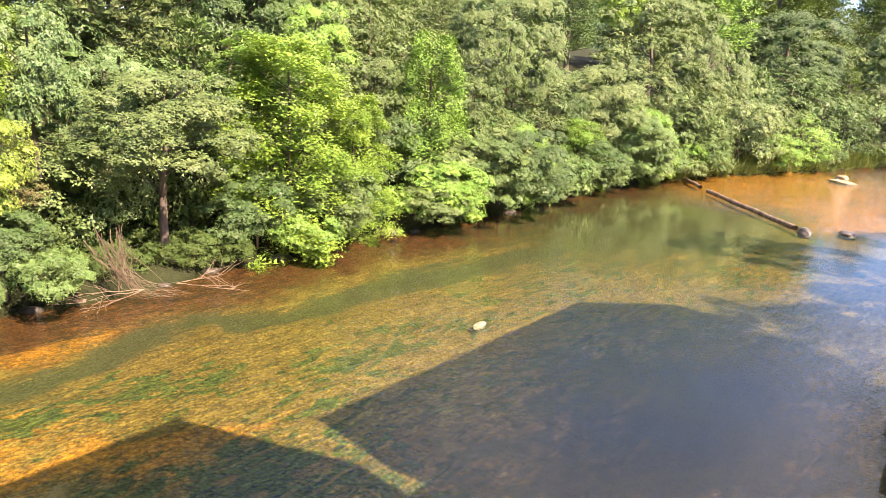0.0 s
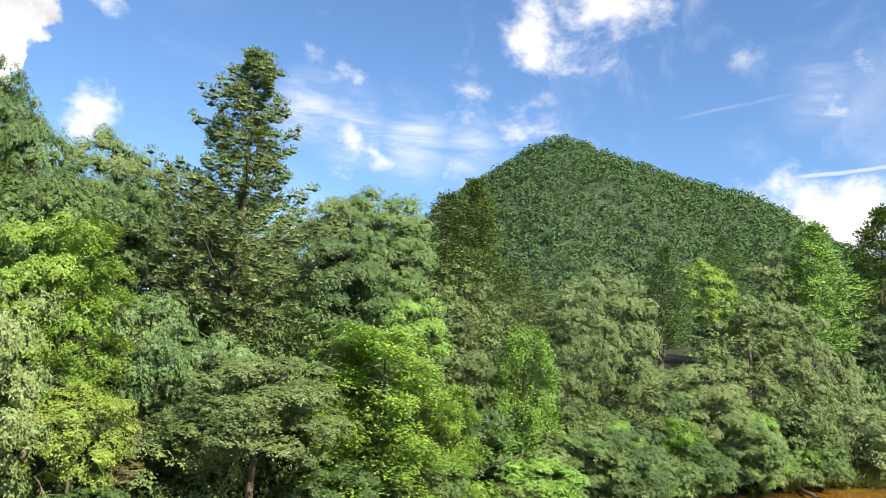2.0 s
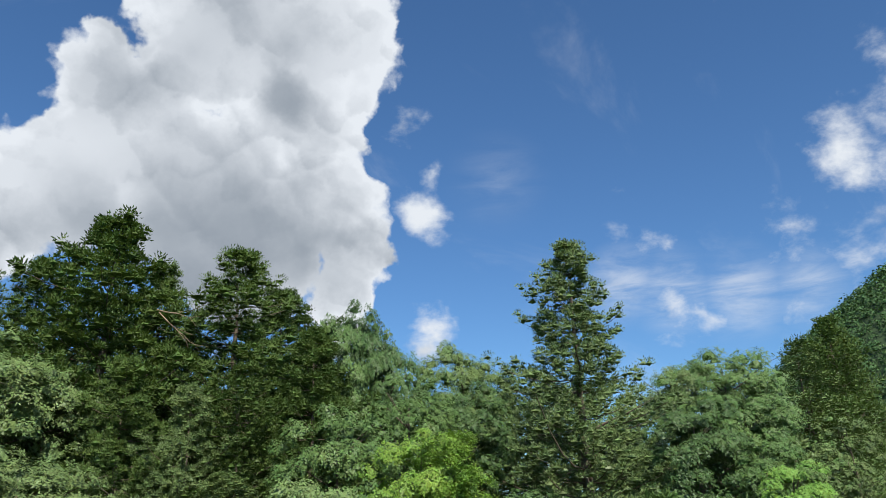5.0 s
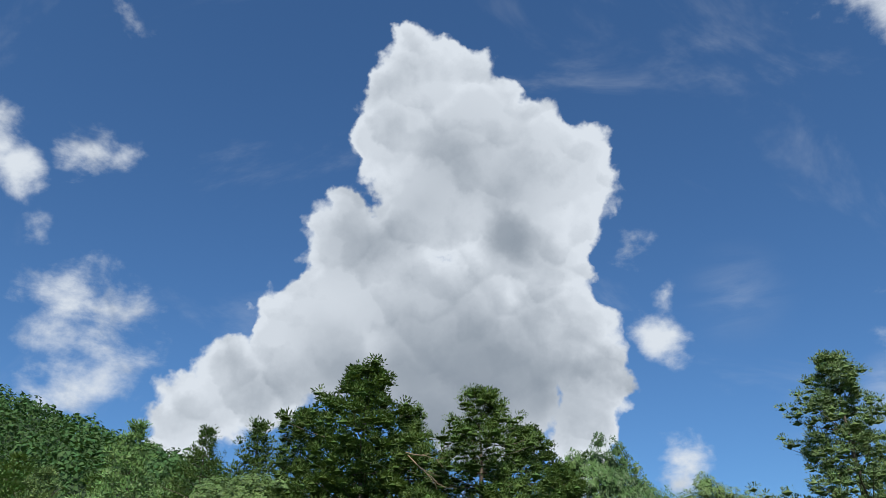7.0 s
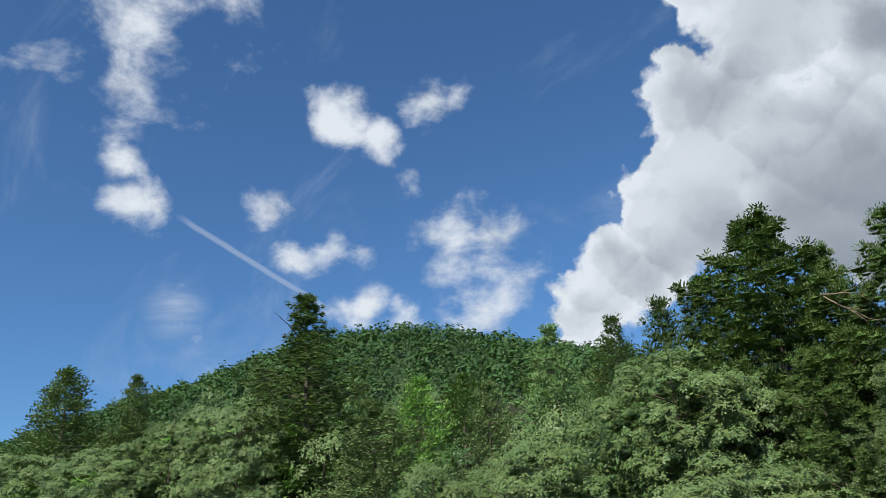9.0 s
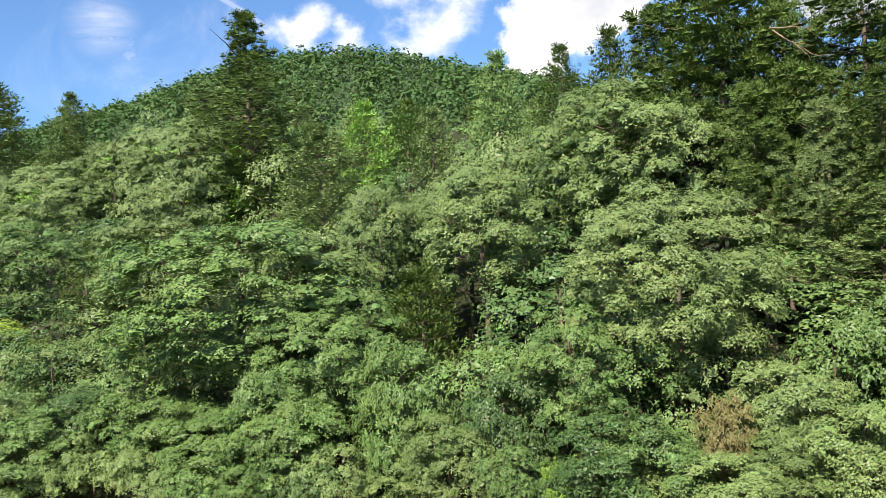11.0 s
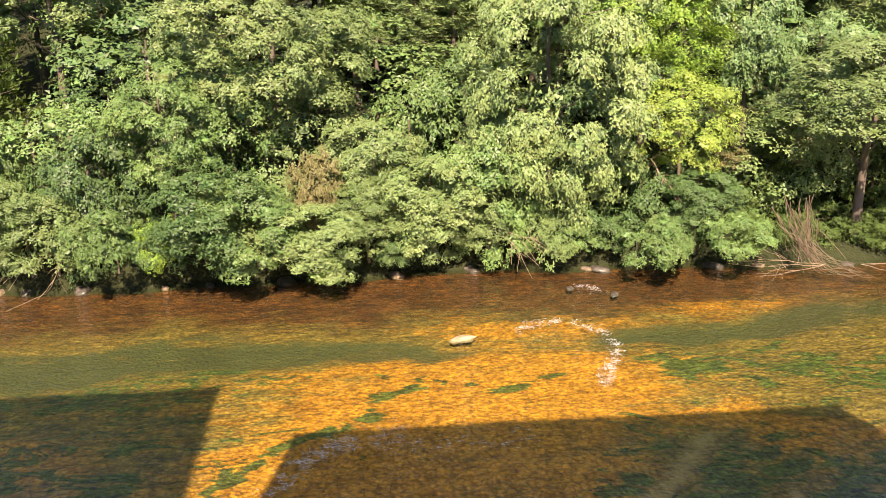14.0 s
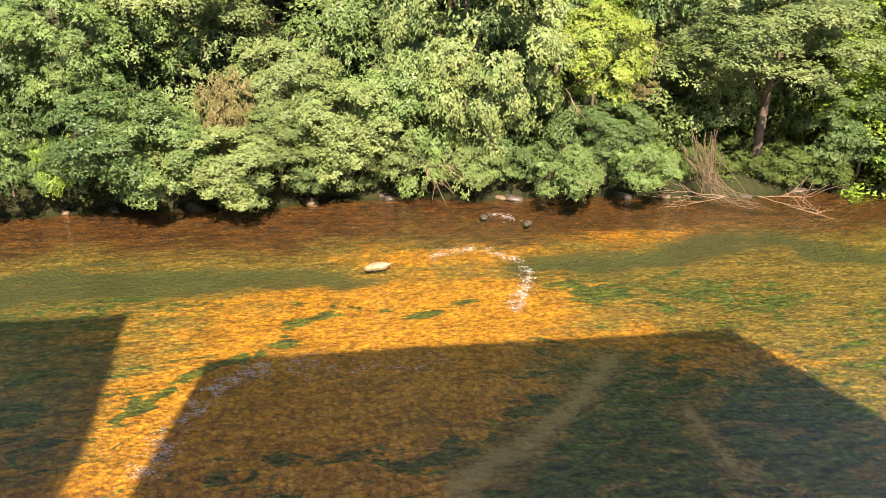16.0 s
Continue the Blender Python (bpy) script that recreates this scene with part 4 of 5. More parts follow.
hill("hill_west", "long wooded ridge behind the slope", ridge_height, -330, 50, 95, 200, 3.3, 2.1, 6, "ridge", lambda x, y: y < 196 and x < 10)

# a hill never in view, added to block low sky light and deepen tree shadows
hx, hy = np.meshgrid(np.linspace(-420, 420, 57), np.linspace(-260, -50, 15), indexing="ij")
hz = np.clip((-50 - hy) * 0.5, 0, 42) * (0.9 + 0.12 * np.sin(hx * 0.021) + 0.05 * np.sin(hx * 0.09 + hy * 0.07)) + 0.5
hi = (np.arange(56)[:, None] * 15 + np.arange(14)[None]).ravel()
tagged(new("sky_screen_hill", mesh_of("sky_screen_hill", np.stack([hx, hy, hz], -1).reshape(-1, 3), np.stack([hi, hi + 15, hi + 16, hi + 1], 1), GROUND_FAR, True)), "unseen dark hillside added to hold sky light off the trees", "hill", "", "structure")

# ---- the wooded bank: trees that can be told apart ----
tree("laurel", "mid", -23.1, 27.5, 3.5, 11.7, 13.0)
tree("laurel", "mid", -42.2, 31.0, 7.1, 13.3, 8.7)
tree("laurel", "gold", -41.3, 27.0, 3.1, 8.2, 8.9)
tree("laurel", "pale", -32.5, 32.5, 7.5, 13.0, 8.4)
tree("laurel", "olive", -21.1, 30.0, 5.8, 11.0, 6.4)
tree("laurel", "pale", -4.2, 27.5, 4.7, 10.9, 7.9)
tree("laurel", "pale", 5.2, 25.5, 0.5, 10.0, 7.1)
tree("laurel", "mid", -18.1, 26.5, 2.2, 8.0, 7.0)
tree("laurel", "mid", -13.4, 24.8, -0.9, 6.3, 4.1)
tree("laurel", "deep", -9.7, 25.0, -0.5, 4.9, 3.7)
tree("laurel", "mid", -19.0, 24.6, -0.8, 5.7, 5.2)
tree("laurel", "mid", -7.3, 25.5, 2.4, 6.7, 4.2)
tree("laurel", "olive", -0.7, 25.8, 1.6, 4.9, 3.6)
tree("laurel", "olive", -3.0, 25.2, 0.0, 3.4, 2.4)
tree("laurel", "olive", 1.2, 24.6, 0.0, 3.2, 3.0)
tree("laurel", "mid", 3.1, 24.8, -0.1, 4.9, 3.9)
tree("laurel", "grey", -7.7, 37.0, 9.8, 17.1, 10.3)
tree("laurel", "grey", -13.3, 33.0, 8.5, 13.4, 6.5)
tree("laurel", "grey", -19.3, 34.0, 8.8, 13.3, 5.2)
tree("laurel", "olive", -15.7, 37.0, 9.6, 13.8, 7.1)
tree("pine", "olive", -26.0, 39.0, 11.8, 17.9, 4.9)
tree("conifer", "mid", -16.7, 46.0, 15.4, 22.1, 4.1)
tree("conifer", "olive", -20.6, 44.0, 14.5, 18.8, 3.3)
tree("conifer", "deep", -12.5, 46.0, 16.0, 21.8, 3.5)
tree("conifer", "deep", -8.9, 43.0, 15.1, 21.3, 4.2)
tree("pine", "deep", -2.9, 41.0, 11.3, 23.9, 9.6)
tree("pine", "deep", -0.4, 43.0, 13.0, 22.2, 5.6)
tree("conifer", "deep", -41.3, 52.0, 16.4, 31.8, 8.1)
tree("conifer", "olive", -84.6, 60.0, 19.8, 34.4, 9.2)
tree("conifer", "deep", -74.4, 62.0, 22.4, 32.2, 5.5)
tree("laurel", "olive", -77.6, 50.0, 12.5, 23.4, 13.3)
tree("laurel", "olive", -58.5, 46.0, 12.5, 20.6, 10.7)
tree("laurel", "pale", -56.9, 52.0, 14.7, 23.7, 10.9)
tree("laurel", "pale", -44.2, 47.0, 13.5, 22.1, 9.4)
tree("conifer", "olive", -49.7, 56.0, 17.6, 27.5, 6.1)
tree("conifer", "leaf", -27.4, 47.0, 13.9, 20.8, 3.7)
tree("pine", "olive", 2.5, 31.0, 5.7, 10.3, 4.2)
tree("pine", "deep", 3.4, 40.0, 12.0, 22.3, 8.2)
tree("pine", "deep", 5.9, 42.0, 13.0, 20.9, 5.4)
tree("pine", "olive", 1.1, 34.0, 10.4, 14.0, 3.6)
tree("laurel", "deep", 9.8, 41.0, 12.4, 20.2, 5.2)
tree("laurel", "mid", 8.9, 40.2, 12.0, 19.0, 4.6)
tree("laurel", "deep", 10.9, 40.0, 12.0, 19.0, 4.6)
tree("pine", "deep", 7.3, 39.5, 11.0, 18.2, 4.6)
tree("laurel", "grey", 15.4, 40.0, 11.5, 18.0, 7.0)
tree("pine", "deep", -6.3, 42.5, 12.2, 21.8, 6.4)
tree("laurel", "olive", -4.8, 38.0, 11.6, 15.8, 5.7)
tree("laurel", "mid", 11.2, 36.0, 11.5, 14.9, 5.3)
tree("laurel", "lime", 9.6, 29.5, 6.1, 11.8, 5.2)
tree("laurel", "blue", 12.7, 27.5, 5.2, 9.5, 3.3)
tree("laurel", "blue", 14.8, 26.5, 5.1, 8.2, 2.9)
tree("laurel", "deep", 14.3, 38.0, 9.8, 15.0, 6.4)
tree("conifer", "olive", 20.7, 36.0, 7.4, 22.9, 6.8)
tree("laurel", "mid", 30.5, 37.0, 11.7, 17.7, 8.9)
tree("laurel", "olive", 28.4, 38.0, 11.5, 16.9, 5.8)
tree("laurel", "mid", 33.0, 38.0, 11.5, 17.2, 5.8)
tree("laurel", "deep", 25.8, 34.0, 7.8, 13.9, 6.6)
tree("laurel", "mid", 28.5, 32.0, 7.1, 11.9, 5.0)
tree("conifer", "olive", 43.0, 43.0, 12.4, 20.0, 5.8)
tree("conifer", "deep", 45.6, 42.5, 10.7, 21.6, 5.6)
tree("conifer", "deep", 48.5, 45.0, 14.6, 22.4, 4.4)
tree("layered", "lime", 10.6, 28.5, 6.8, 11.6, 4.2)
tree("laurel", "gold", 9.5, 25.0, 2.5, 6.4, 3.6)
tree("laurel", "deep", 9.9, 24.2, 1.2, 3.2, 2.8)
tree("laurel", "grey", 15.4, 24.2, 3.4, 7.4, 6.7)
tree("layered", "lime", 21.5, 24.6, 0.1, 8.6, 7.1)
tree("layered", "lime", 25.3, 24.4, -0.0, 6.3, 4.4)
tree("layered", "leaf", 21.9, 27.0, 5.5, 8.8, 4.8)
tree("feather", "pale", 34.2, 32.0, 7.2, 13.1, 4.8)
tree("layered", "leaf", 31.4, 25.0, -0.9, 9.3, 5.3)
tree("laurel", "grey", 29.4, 27.0, 4.7, 8.2, 3.8)
tree("laurel", "grey", 42.0, 27.5, 5.0, 14.0, 8.0)
tree("laurel", "leaf", 27.9, 30.0, 6.8, 10.6, 4.5)
tree("laurel", "grey", 35.7, 25.3, 1.3, 7.1, 4.4)
tree("laurel", "leaf", 38.7, 24.4, -0.8, 5.0, 5.6)
tree("layered", "leaf", 45.6, 24.0, -0.7, 4.7, 5.1)
tree("laurel", "pale", 50.4, 24.8, 2.0, 8.5, 6.7)
tree("laurel", "leaf", 55.1, 23.6, -0.8, 5.5, 5.4)
tree("feather", "pale", 59.5, 25.5, -1.4, 13.3, 12.1)
tree("feather", "olive", 69.6, 24.0, -1.4, 12.4, 7.4)
tree("laurel", "lime", 73.3, 36.0, 12.3, 18.7, 6.9)
tree("conifer", "leaf", 85.6, 30.0, 11.2, 23.8, 8.0)
tree("conifer", "deep", 116.3, 32.0, 13.9, 31.0, 10.4)
tree("conifer", "mid", 76.9, 36.0, 12.6, 21.4, 5.4)
tree("conifer", "mid", 65.0, 36.0, 11.6, 18.8, 4.8)
tree("laurel", "olive", 85.3, 34.0, 13.4, 21.3, 8.9)
tree("laurel", "mid", 73.4, 22.5, -1.4, 9.7, 6.1)
tree("laurel", "deep", 93.9, 24.0, 3.5, 15.6, 13.8)
tree("laurel", "deep", 89.7, 20.5, -2.2, 8.3, 13.0)
tree("conifer", "deep", 130.2, 30.0, 12.3, 30.5, 10.3)
tree("laurel", "olive", 75.1, 30.0, 7.1, 15.4, 8.4)
tree("conifer", "olive", 46.1, 36.0, 8.4, 13.0, 3.9)
tree("laurel", "mid", 6.7, 31.0, 7.8, 12.9, 5.4)
tree("pine", "deep", 6.6, 36.0, 9.5, 17.0, 5.2)
tree("pine", "deep", -1.5, 35.5, 8.0, 15.4, 4.6)
tree("pine", "deep", 3.2, 34.0, 7.5, 15.0, 4.6)
tree("far_broadleaf", "leaf", -110.5, 62.0, 17.5, 24.7, 7.0)
tree("conifer", "olive", -99.7, 62.0, 16.6, 25.1, 4.8)
tree("conifer", "olive", -92.3, 62.0, 17.6, 25.8, 5.4)
tree("far_conifer", "leaf", -82.2, 62.0, 16.6, 24.9, 5.1)
tree("conifer", "olive", -75.0, 62.0, 18.7, 26.3, 6.4)
tree("far_broadleaf", "leaf", -69.2, 62.0, 17.5, 25.5, 7.0)
tree("far_broadleaf", "olive", -61.6, 62.0, 20.8, 27.9, 6.4)
tree("far_broadleaf", "mid", -55.9, 62.0, 18.8, 27.1, 6.0)
tree("far_broadleaf", "olive", -51.2, 62.0, 19.7, 28.4, 6.0)
tree("far_broadleaf", "mid", -45.2, 62.0, 18.9, 26.7, 7.6)
tree("far_broadleaf", "olive", -40.2, 62.0, 15.3, 23.1, 7.6)
tree("far_broadleaf", "leaf", -95.1, 56.0, 12.9, 20.5, 7.2)
tree("far_conifer", "leaf", -85.7, 56.0, 12.8, 21.1, 5.3)
tree("far_conifer", "leaf", -80.3, 56.0, 13.2, 21.7, 6.0)
tree("far_conifer", "leaf", -72.2, 56.0, 13.2, 20.5, 6.2)
tree("far_broadleaf", "olive", -64.8, 56.0, 12.4, 21.3, 7.0)
tree("conifer", "olive", -59.3, 56.0, 14.5, 21.6, 5.2)
tree("far_broadleaf", "leaf", -55.1, 56.0, 15.9, 23.2, 7.6)
tree("far_broadleaf", "olive", -49.5, 56.0, 15.2, 23.7, 7.9)
tree("conifer", "olive", -44.7, 56.0, 17.5, 24.6, 5.9)
tree("far_broadleaf", "leaf", -39.3, 56.0, 13.8, 22.2, 7.2)
tree("far_conifer", "leaf", -81.9, 50.0, 7.6, 15.5, 4.9)
tree("conifer", "olive", -76.0, 50.0, 8.5, 16.3, 6.0)
tree("far_conifer", "leaf", -69.8, 50.0, 8.4, 16.9, 4.9)
tree("far_broadleaf", "olive", -62.8, 50.0, 9.6, 17.3, 6.5)
tree("conifer", "olive", -57.3, 50.0, 9.4, 17.5, 4.7)
tree("far_broadleaf", "pale", -50.9, 50.0, 9.5, 18.2, 7.9)
tree("far_broadleaf", "pale", -46.4, 50.0, 11.1, 18.6, 7.6)
tree("far_conifer", "leaf", -42.3, 50.0, 12.5, 20.2, 5.6)
tree("far_broadleaf", "pale", -37.8, 50.0, 11.6, 19.5, 5.8)
tree("conifer", "olive", -34.3, 50.0, 9.3, 17.3, 4.8)


tree("bush", "lime", -7.3, 23.5, 0.3, 2.4, 1.5)
tree("bush", "lime", -2.2, 23.2, 0.1, 0.9, 1.3)
tree("bush", "russet", -2.6, 24.4, 1.2, 4.2, 1.8)
tree("bush", "russet", 10.9, 24.8, 2.9, 3.9, 1.6)
tree("laurel", "pale", -5.0, 24.4, 0.8, 3.2, 3.9)


# ---- undergrowth and the trees between them ----
fill = np.random.default_rng(31)
for i in range(84):
    x = -48 + i * 1.5 + fill.uniform(-0.6, 0.6)
    if x > 60 and fill.uniform() < 0.3:
        continue
    wide = fill.choice([1.7, 2.3, 2.8, 3.4, 4.4]) * fill.uniform(0.85, 1.15)
    if 3.0 < x < 18.0:
        wide = min(wide, 2.2)
    y = bank_line(x) + fill.uniform(-1.3, 0.3)
    low = fill.choice([0.15, 0.35, 0.55, 0.8])
    if 11.4 < x < 17.4:  # the hollow behind the hanging roots
        continue
    tree("bush", fill.choice(["mid", "leaf", "mid", "pale", "olive", "grey", "mid", "deep", "leaf"] if x > 17 else ["mid", "pale", "mid", "pale", "olive", "grey", "mid", "deep", "pale"] if x < -9 else ["grey", "mid", "deep", "olive", "mid", "pale"]), x, y, low, low + wide * fill.uniform(0.7, 1.0), wide)
for i in range(12):  # low cover along the upstream bank
    x = -47 + i * 2.6 + fill.uniform(-0.6, 0.6)
    y = bank_line(x) + fill.uniform(0.8, 2.2)
    tree("bush", fill.choice(["mid", "deep", "olive", "mid"]), x, y, 0.5, fill.uniform(3.6, 5.0), fill.uniform(4.4, 5.4))
for i in range(46):
    x = -58 + i * 2.9 + fill.uniform(-0.9, 0.9)
    y = bank_line(x) + fill.uniform(2.0, 3.6)
    g = ground_height(x, y)
    high = fill.uniform(3.6, 5.6)
    tree("far_broadleaf", fill.choice(["mid", "deep", "grey", "mid", "olive"]), x, y, g + 0.2, g + high, fill.uniform(3.6, 5.0))
for row, (back, tall) in enumerate(((7.0, 5.5), (12.5, 6.0), (18.5, 6.5), (26.0, 7.0))):
    for i in range(37):
        x = (-92 + i * 11.0 if i < 6 else -36 + (i - 6) * 5.2 if i < 20 else 37 + (i - 20) * 7.6) + fill.uniform(-1.6, 1.6) + row * 2.1
        y = bank_line(x) + back + fill.uniform(-1.6, 1.6)
        g = ground_height(x, y)
        high = tall * fill.uniform(0.75, 1.1)
        if x < -1.9 * y or (x > 60 and row in (1, 3)):
            continue
        if fill.uniform() < (0.25 if row < 2 else 0.5):
            tree("far_conifer", fill.choice(["olive", "deep", "mid"]), x, y, g + 0.5, g + high * 1.15, high * 0.62)
        else:
            tree("far_broadleaf", fill.choice(["mid", "deep", "olive", "grey"]), x, y, g + 0.3, g + high, fill.uniform(6.6, 8.4))
for i in range(11):  # dark wood close behind the old conifers
    x = -10.5 + i * 3.6 + fill.uniform(-0.8, 0.8)
    y = 47.0 + fill.uniform(-1.0, 1.0)
    tree("far_broadleaf", fill.choice(["deep", "mid", "deep"]), x, y, ground_height(x, y) + 0.5, fill.uniform(16.6, 17.9), fill.uniform(6.0, 7.4))
for row in range(3):
    for i in range(15):
        x = -112 + i * 7.2 + fill.uniform(-2, 2) + row * 3
        y = 66 + row * 9 + fill.uniform(-2, 2)
        g = ground_height(x, y)
        if x > -14 - row * 4:
            continue
        if fill.uniform() < 0.65:
            tree("far_conifer", fill.choice(["olive", "deep", "mid"]), x, y, g + 0.5, g + fill.uniform(7, 10), fill.uniform(4.5, 6))
        else:
            tree("far_broadleaf", fill.choice(["mid", "olive"]), x, y, g + 0.3, g + fill.uniform(5, 7), fill.uniform(6.0, 7.6))
for i in range(11):
    x = -16 + i * 5.8 + fill.uniform(-1.5, 1.5)
    y = 45 + fill.uniform(-1.5, 2)
    tree("far_broadleaf", fill.choice(["mid", "deep", "olive"]), x, y, ground_height(x, y) + 1.0, fill.uniform(16.4, 18.0), fill.uniform(7.0, 8.5))
for i in range(26):
    x = 60 + i * 3.6 + fill.uniform(-1, 1)
    y = bank_line(x) + fill.uniform(0.8, 3.0)
    tree("far_broadleaf", fill.choice(["mid", "deep", "olive", "leaf"]), x, y, 0.2, fill.uniform(4.0, 7.5), fill.uniform(5.0, 7.0))

# trees of the near bank, downstream
for x, y, high, wide in ((84, 3.0, 8, 8), (93, 3.5, 9, 8), (76, -1.5, 8, 7), (66, -3.0, 8, 7), (104, 8.0, 10, 9), (118, 9.0, 11, 9), (38, 1.8, 12, 7), (46, -1.0, 8, 6), (54, -1.0, 8, 6), (26.6, -2.2, 11, 5), (29.2, -1.5, 8, 5), (33.0, -1.0, 7, 5)):
    tree("laurel", "deep", x, y, 0.8, high, wide, " of the near bank")


for x, y, top in ((150, 22, 20), (172, 27, 27), (190, 30, 30), (210, 36, 33), (165, 18, 18), (185, 16, 19), (215, 20, 24), (240, 24, 28), (140, 14, 13), (132, 19, 16)):
    tree("conifer" if top > 19 else "laurel", "deep", x, y, 1.5 if top < 19 else 5.0, top, 9.0 + top * 0.15)


# ---- things in and by the water ----
def part(name, data, mat, parent, label=""):
    """One mesh under a thing or a part of it."""
    me = data if isinstance(data, bpy.types.Mesh) else mesh_of(name, *data)
    if mat and not me.materials:
        me.materials.append(mat)
    ob = new(name, me)
    ob.parent = parent
    return tagged(ob, label) if label else ob


def rock_mesh(name, size, seed, mat, flat=0.6):
    """A water-worn stone."""
    bm = bmesh.new()
    bmesh.ops.create_icosphere(bm, subdivisions=3, radius=1.0)
    for v in bm.verts:
        if v.co.z < 0:  # the sunken foot widens
            wide = 1.12 / max(math.hypot(v.co.x, v.co.y), 0.25)
            v.co.x, v.co.y = v.co.x * wide, v.co.y * wide
        k = 1 + 0.30 * noise.noise(v.co * 1.3 + Vector((seed, 0, 0))) + 0.10 * noise.noise(v.co * 3.5 + Vector((0, seed, 0)))
        v.co = Vector((v.co.x * size[0], v.co.y * size[1], v.co.z * size[2])) * k
        v.co.z = v.co.z if v.co.z > 0 else v.co.z * 1.5
    me = bpy.data.meshes.new(name)
    bm.to_mesh(me), bm.free()
    me.polygons.foreach_set("use_smooth", np.full(len(me.polygons), True))
    me.materials.append(mat)
    return me


def stone(x, y, z, size, seed, mat, label):
    ob = new("stone", rock_mesh("stone", size, seed, mat))
    ob.matrix_basis = pose(x, y, z, 0, 0, seed * 9)
    return tagged(ob, label, "stone", "stones in the river")


stone(19.1, 12.9, 0.0, (0.30, 0.13, 0.05), 1, STONE, "pale rounded stone standing out of shallow water")
stone(1.6, 18.5, 0.0, (0.30, 0.13, 0.06), 2, STONE, "pale sunlit stone beside the small rapids")
stone(45.1, 7.3, 0.0, (0.6, 0.36, 0.16), 3, WET_STONE, "dark wet rock in broken white water")
stone(43.6, 9.1, 0.02, (0.42, 0.34, 0.26), 4, WET_STONE, "dark rock at the end of the sill")
stone(68.3, 12.1, 0.02, (1.3, 0.6, 0.07), 5, STONE, "pale flat boulder on the gravel bar")
stone(71.0, 12.6, 0.05, (0.5, 0.4, 0.18), 6, STONE, "pale boulder on the gravel bar")
stone(-16.0, 17.4, -0.05, (0.22, 0.11, 0.07), 7, STONE, "small pale stone breaking the water")
stone(6.4, 21.3, -0.01, (0.20, 0.10, 0.03), 8, WET_STONE, "small dark stone near the bank")
stone(5.2, 22.0, -0.01, (0.16, 0.10, 0.03), 9, WET_STONE, "small dark stone near the bank")
edge = np.random.default_rng(77)
for i in range(34):  # stones along the foot of the bank
    x = -26 + i * 2.1 + edge.uniform(-1.2, 1.2)
    a = edge.uniform(0.10, 0.30)
    stone(x, bank_line(x) - edge.uniform(-0.1, 0.3), 0.0, (a * 1.6, a, a * 0.45), 10 + i * 0.37, WET_STONE if i % 3 else CONCRETE, "brown weathered stone at the foot of the bank")


def sill(ends, radius, label):
    """A low log-shaped sill across the shallows."""
    (ax, ay), (bx, by) = ends
    r = np.random.default_rng(int(abs(ax) * 10))
    path = wander((ax, ay, 0.07), (bx, by, 0.07), 14, 0.04, r)
    path[:, 2] = 0.07 + 0.02 * np.sin(np.arange(14))
    root = new("log_sill")
    part("log", (*tube(path, np.full(14, radius) * (1 + 0.08 * np.sin(np.arange(14) * 1.7)), 10), CONCRETE, True), None, root)
    return tagged(root, label, "log sill")


sill(((57.8, 21.0), (54.6, 18.6)), 0.13, "short brown log sill at the bank's foot")
sill(((53.1, 17.6), (44.2, 9.6)), 0.14, "long brown log sill slanting across the river")


def foam(line, width, seed, label, thick=360):
    """Broken white water: many small flat flecks along a line."""
    r = np.random.default_rng(seed)
    P = []
    for a, b in zip(line, line[1:]):
        n = int(math.hypot(b[0] - a[0], b[1] - a[1]) * thick)
        s = r.uniform(0, 1, n)[:, None]
        P.append(np.array(a) + (np.array(b) - np.array(a)) * s + r.normal(0, width * 0.7, (n, 2)))
    P = np.concatenate(P)
    lump = np.array([noise.noise(Vector((x * 3.0, y * 4.5, seed))) for x, y in P])
    P = P[lump + r.normal(0, 0.12, len(P)) > 0.0]
    k = len(P)
    P = np.concatenate([P, r.uniform(0.010, 0.035, (k, 1))], 1)
    v, fc = leaves(P, r.normal(0, 0.35, (k, 3)) + np.array([0, 0, 1]), r.normal(0, 0.5, (k, 3)) + np.array([1, 0.1, 0]), r.uniform(0.02, 0.09, k), r.uniform(0.006, 0.018, k), 0.1)
    ob = new("foam", mesh_of("foam", v, fc, FOAM))
    return tagged(ob, label, "foam", "", "stuff")


foam([(3.0, 18.7), (3.6, 19.3), (4.5, 19.4)], 0.16, 1, "white foam of a small rapid over gravel")
foam([(4.5, 19.4), (5.2, 18.6), (5.4, 17.6), (4.9, 16.4), (4.5, 15.5)], 0.14, 2, "white foam curving along the gravel bar's edge")
foam([(4.9, 16.4), (4.6, 15.9)], 0.22, 9, "white foam of a small rapid")
foam([(2.6, 13.5), (1.5, 13.3), (0.3, 13.4), (-1.2, 13.4)], 0.22, 3, "thin foam flecks on the shaded riffle", 120)
foam([(0.0, 13.9), (-1.2, 13.6), (-2.0, 13.0), (-2.3, 12.3), (-2.6, 11.4), (-2.9, 10.4)], 0.20, 4, "foam flecks along the shaded riffle", 520)
foam([(45.5, 6.5), (48, 7.5), (51, 7.0), (55, 6.5)], 0.9, 5, "broken white water below the sill", 160)
foam([(43.8, 9.3), (45, 8.2), (46.5, 7.6)], 0.5, 6, "white water round the sill's end", 200)
foam([(6.2, 21.6), (5.4, 22.1)], 0.12, 7, "foam flecks by small stones")


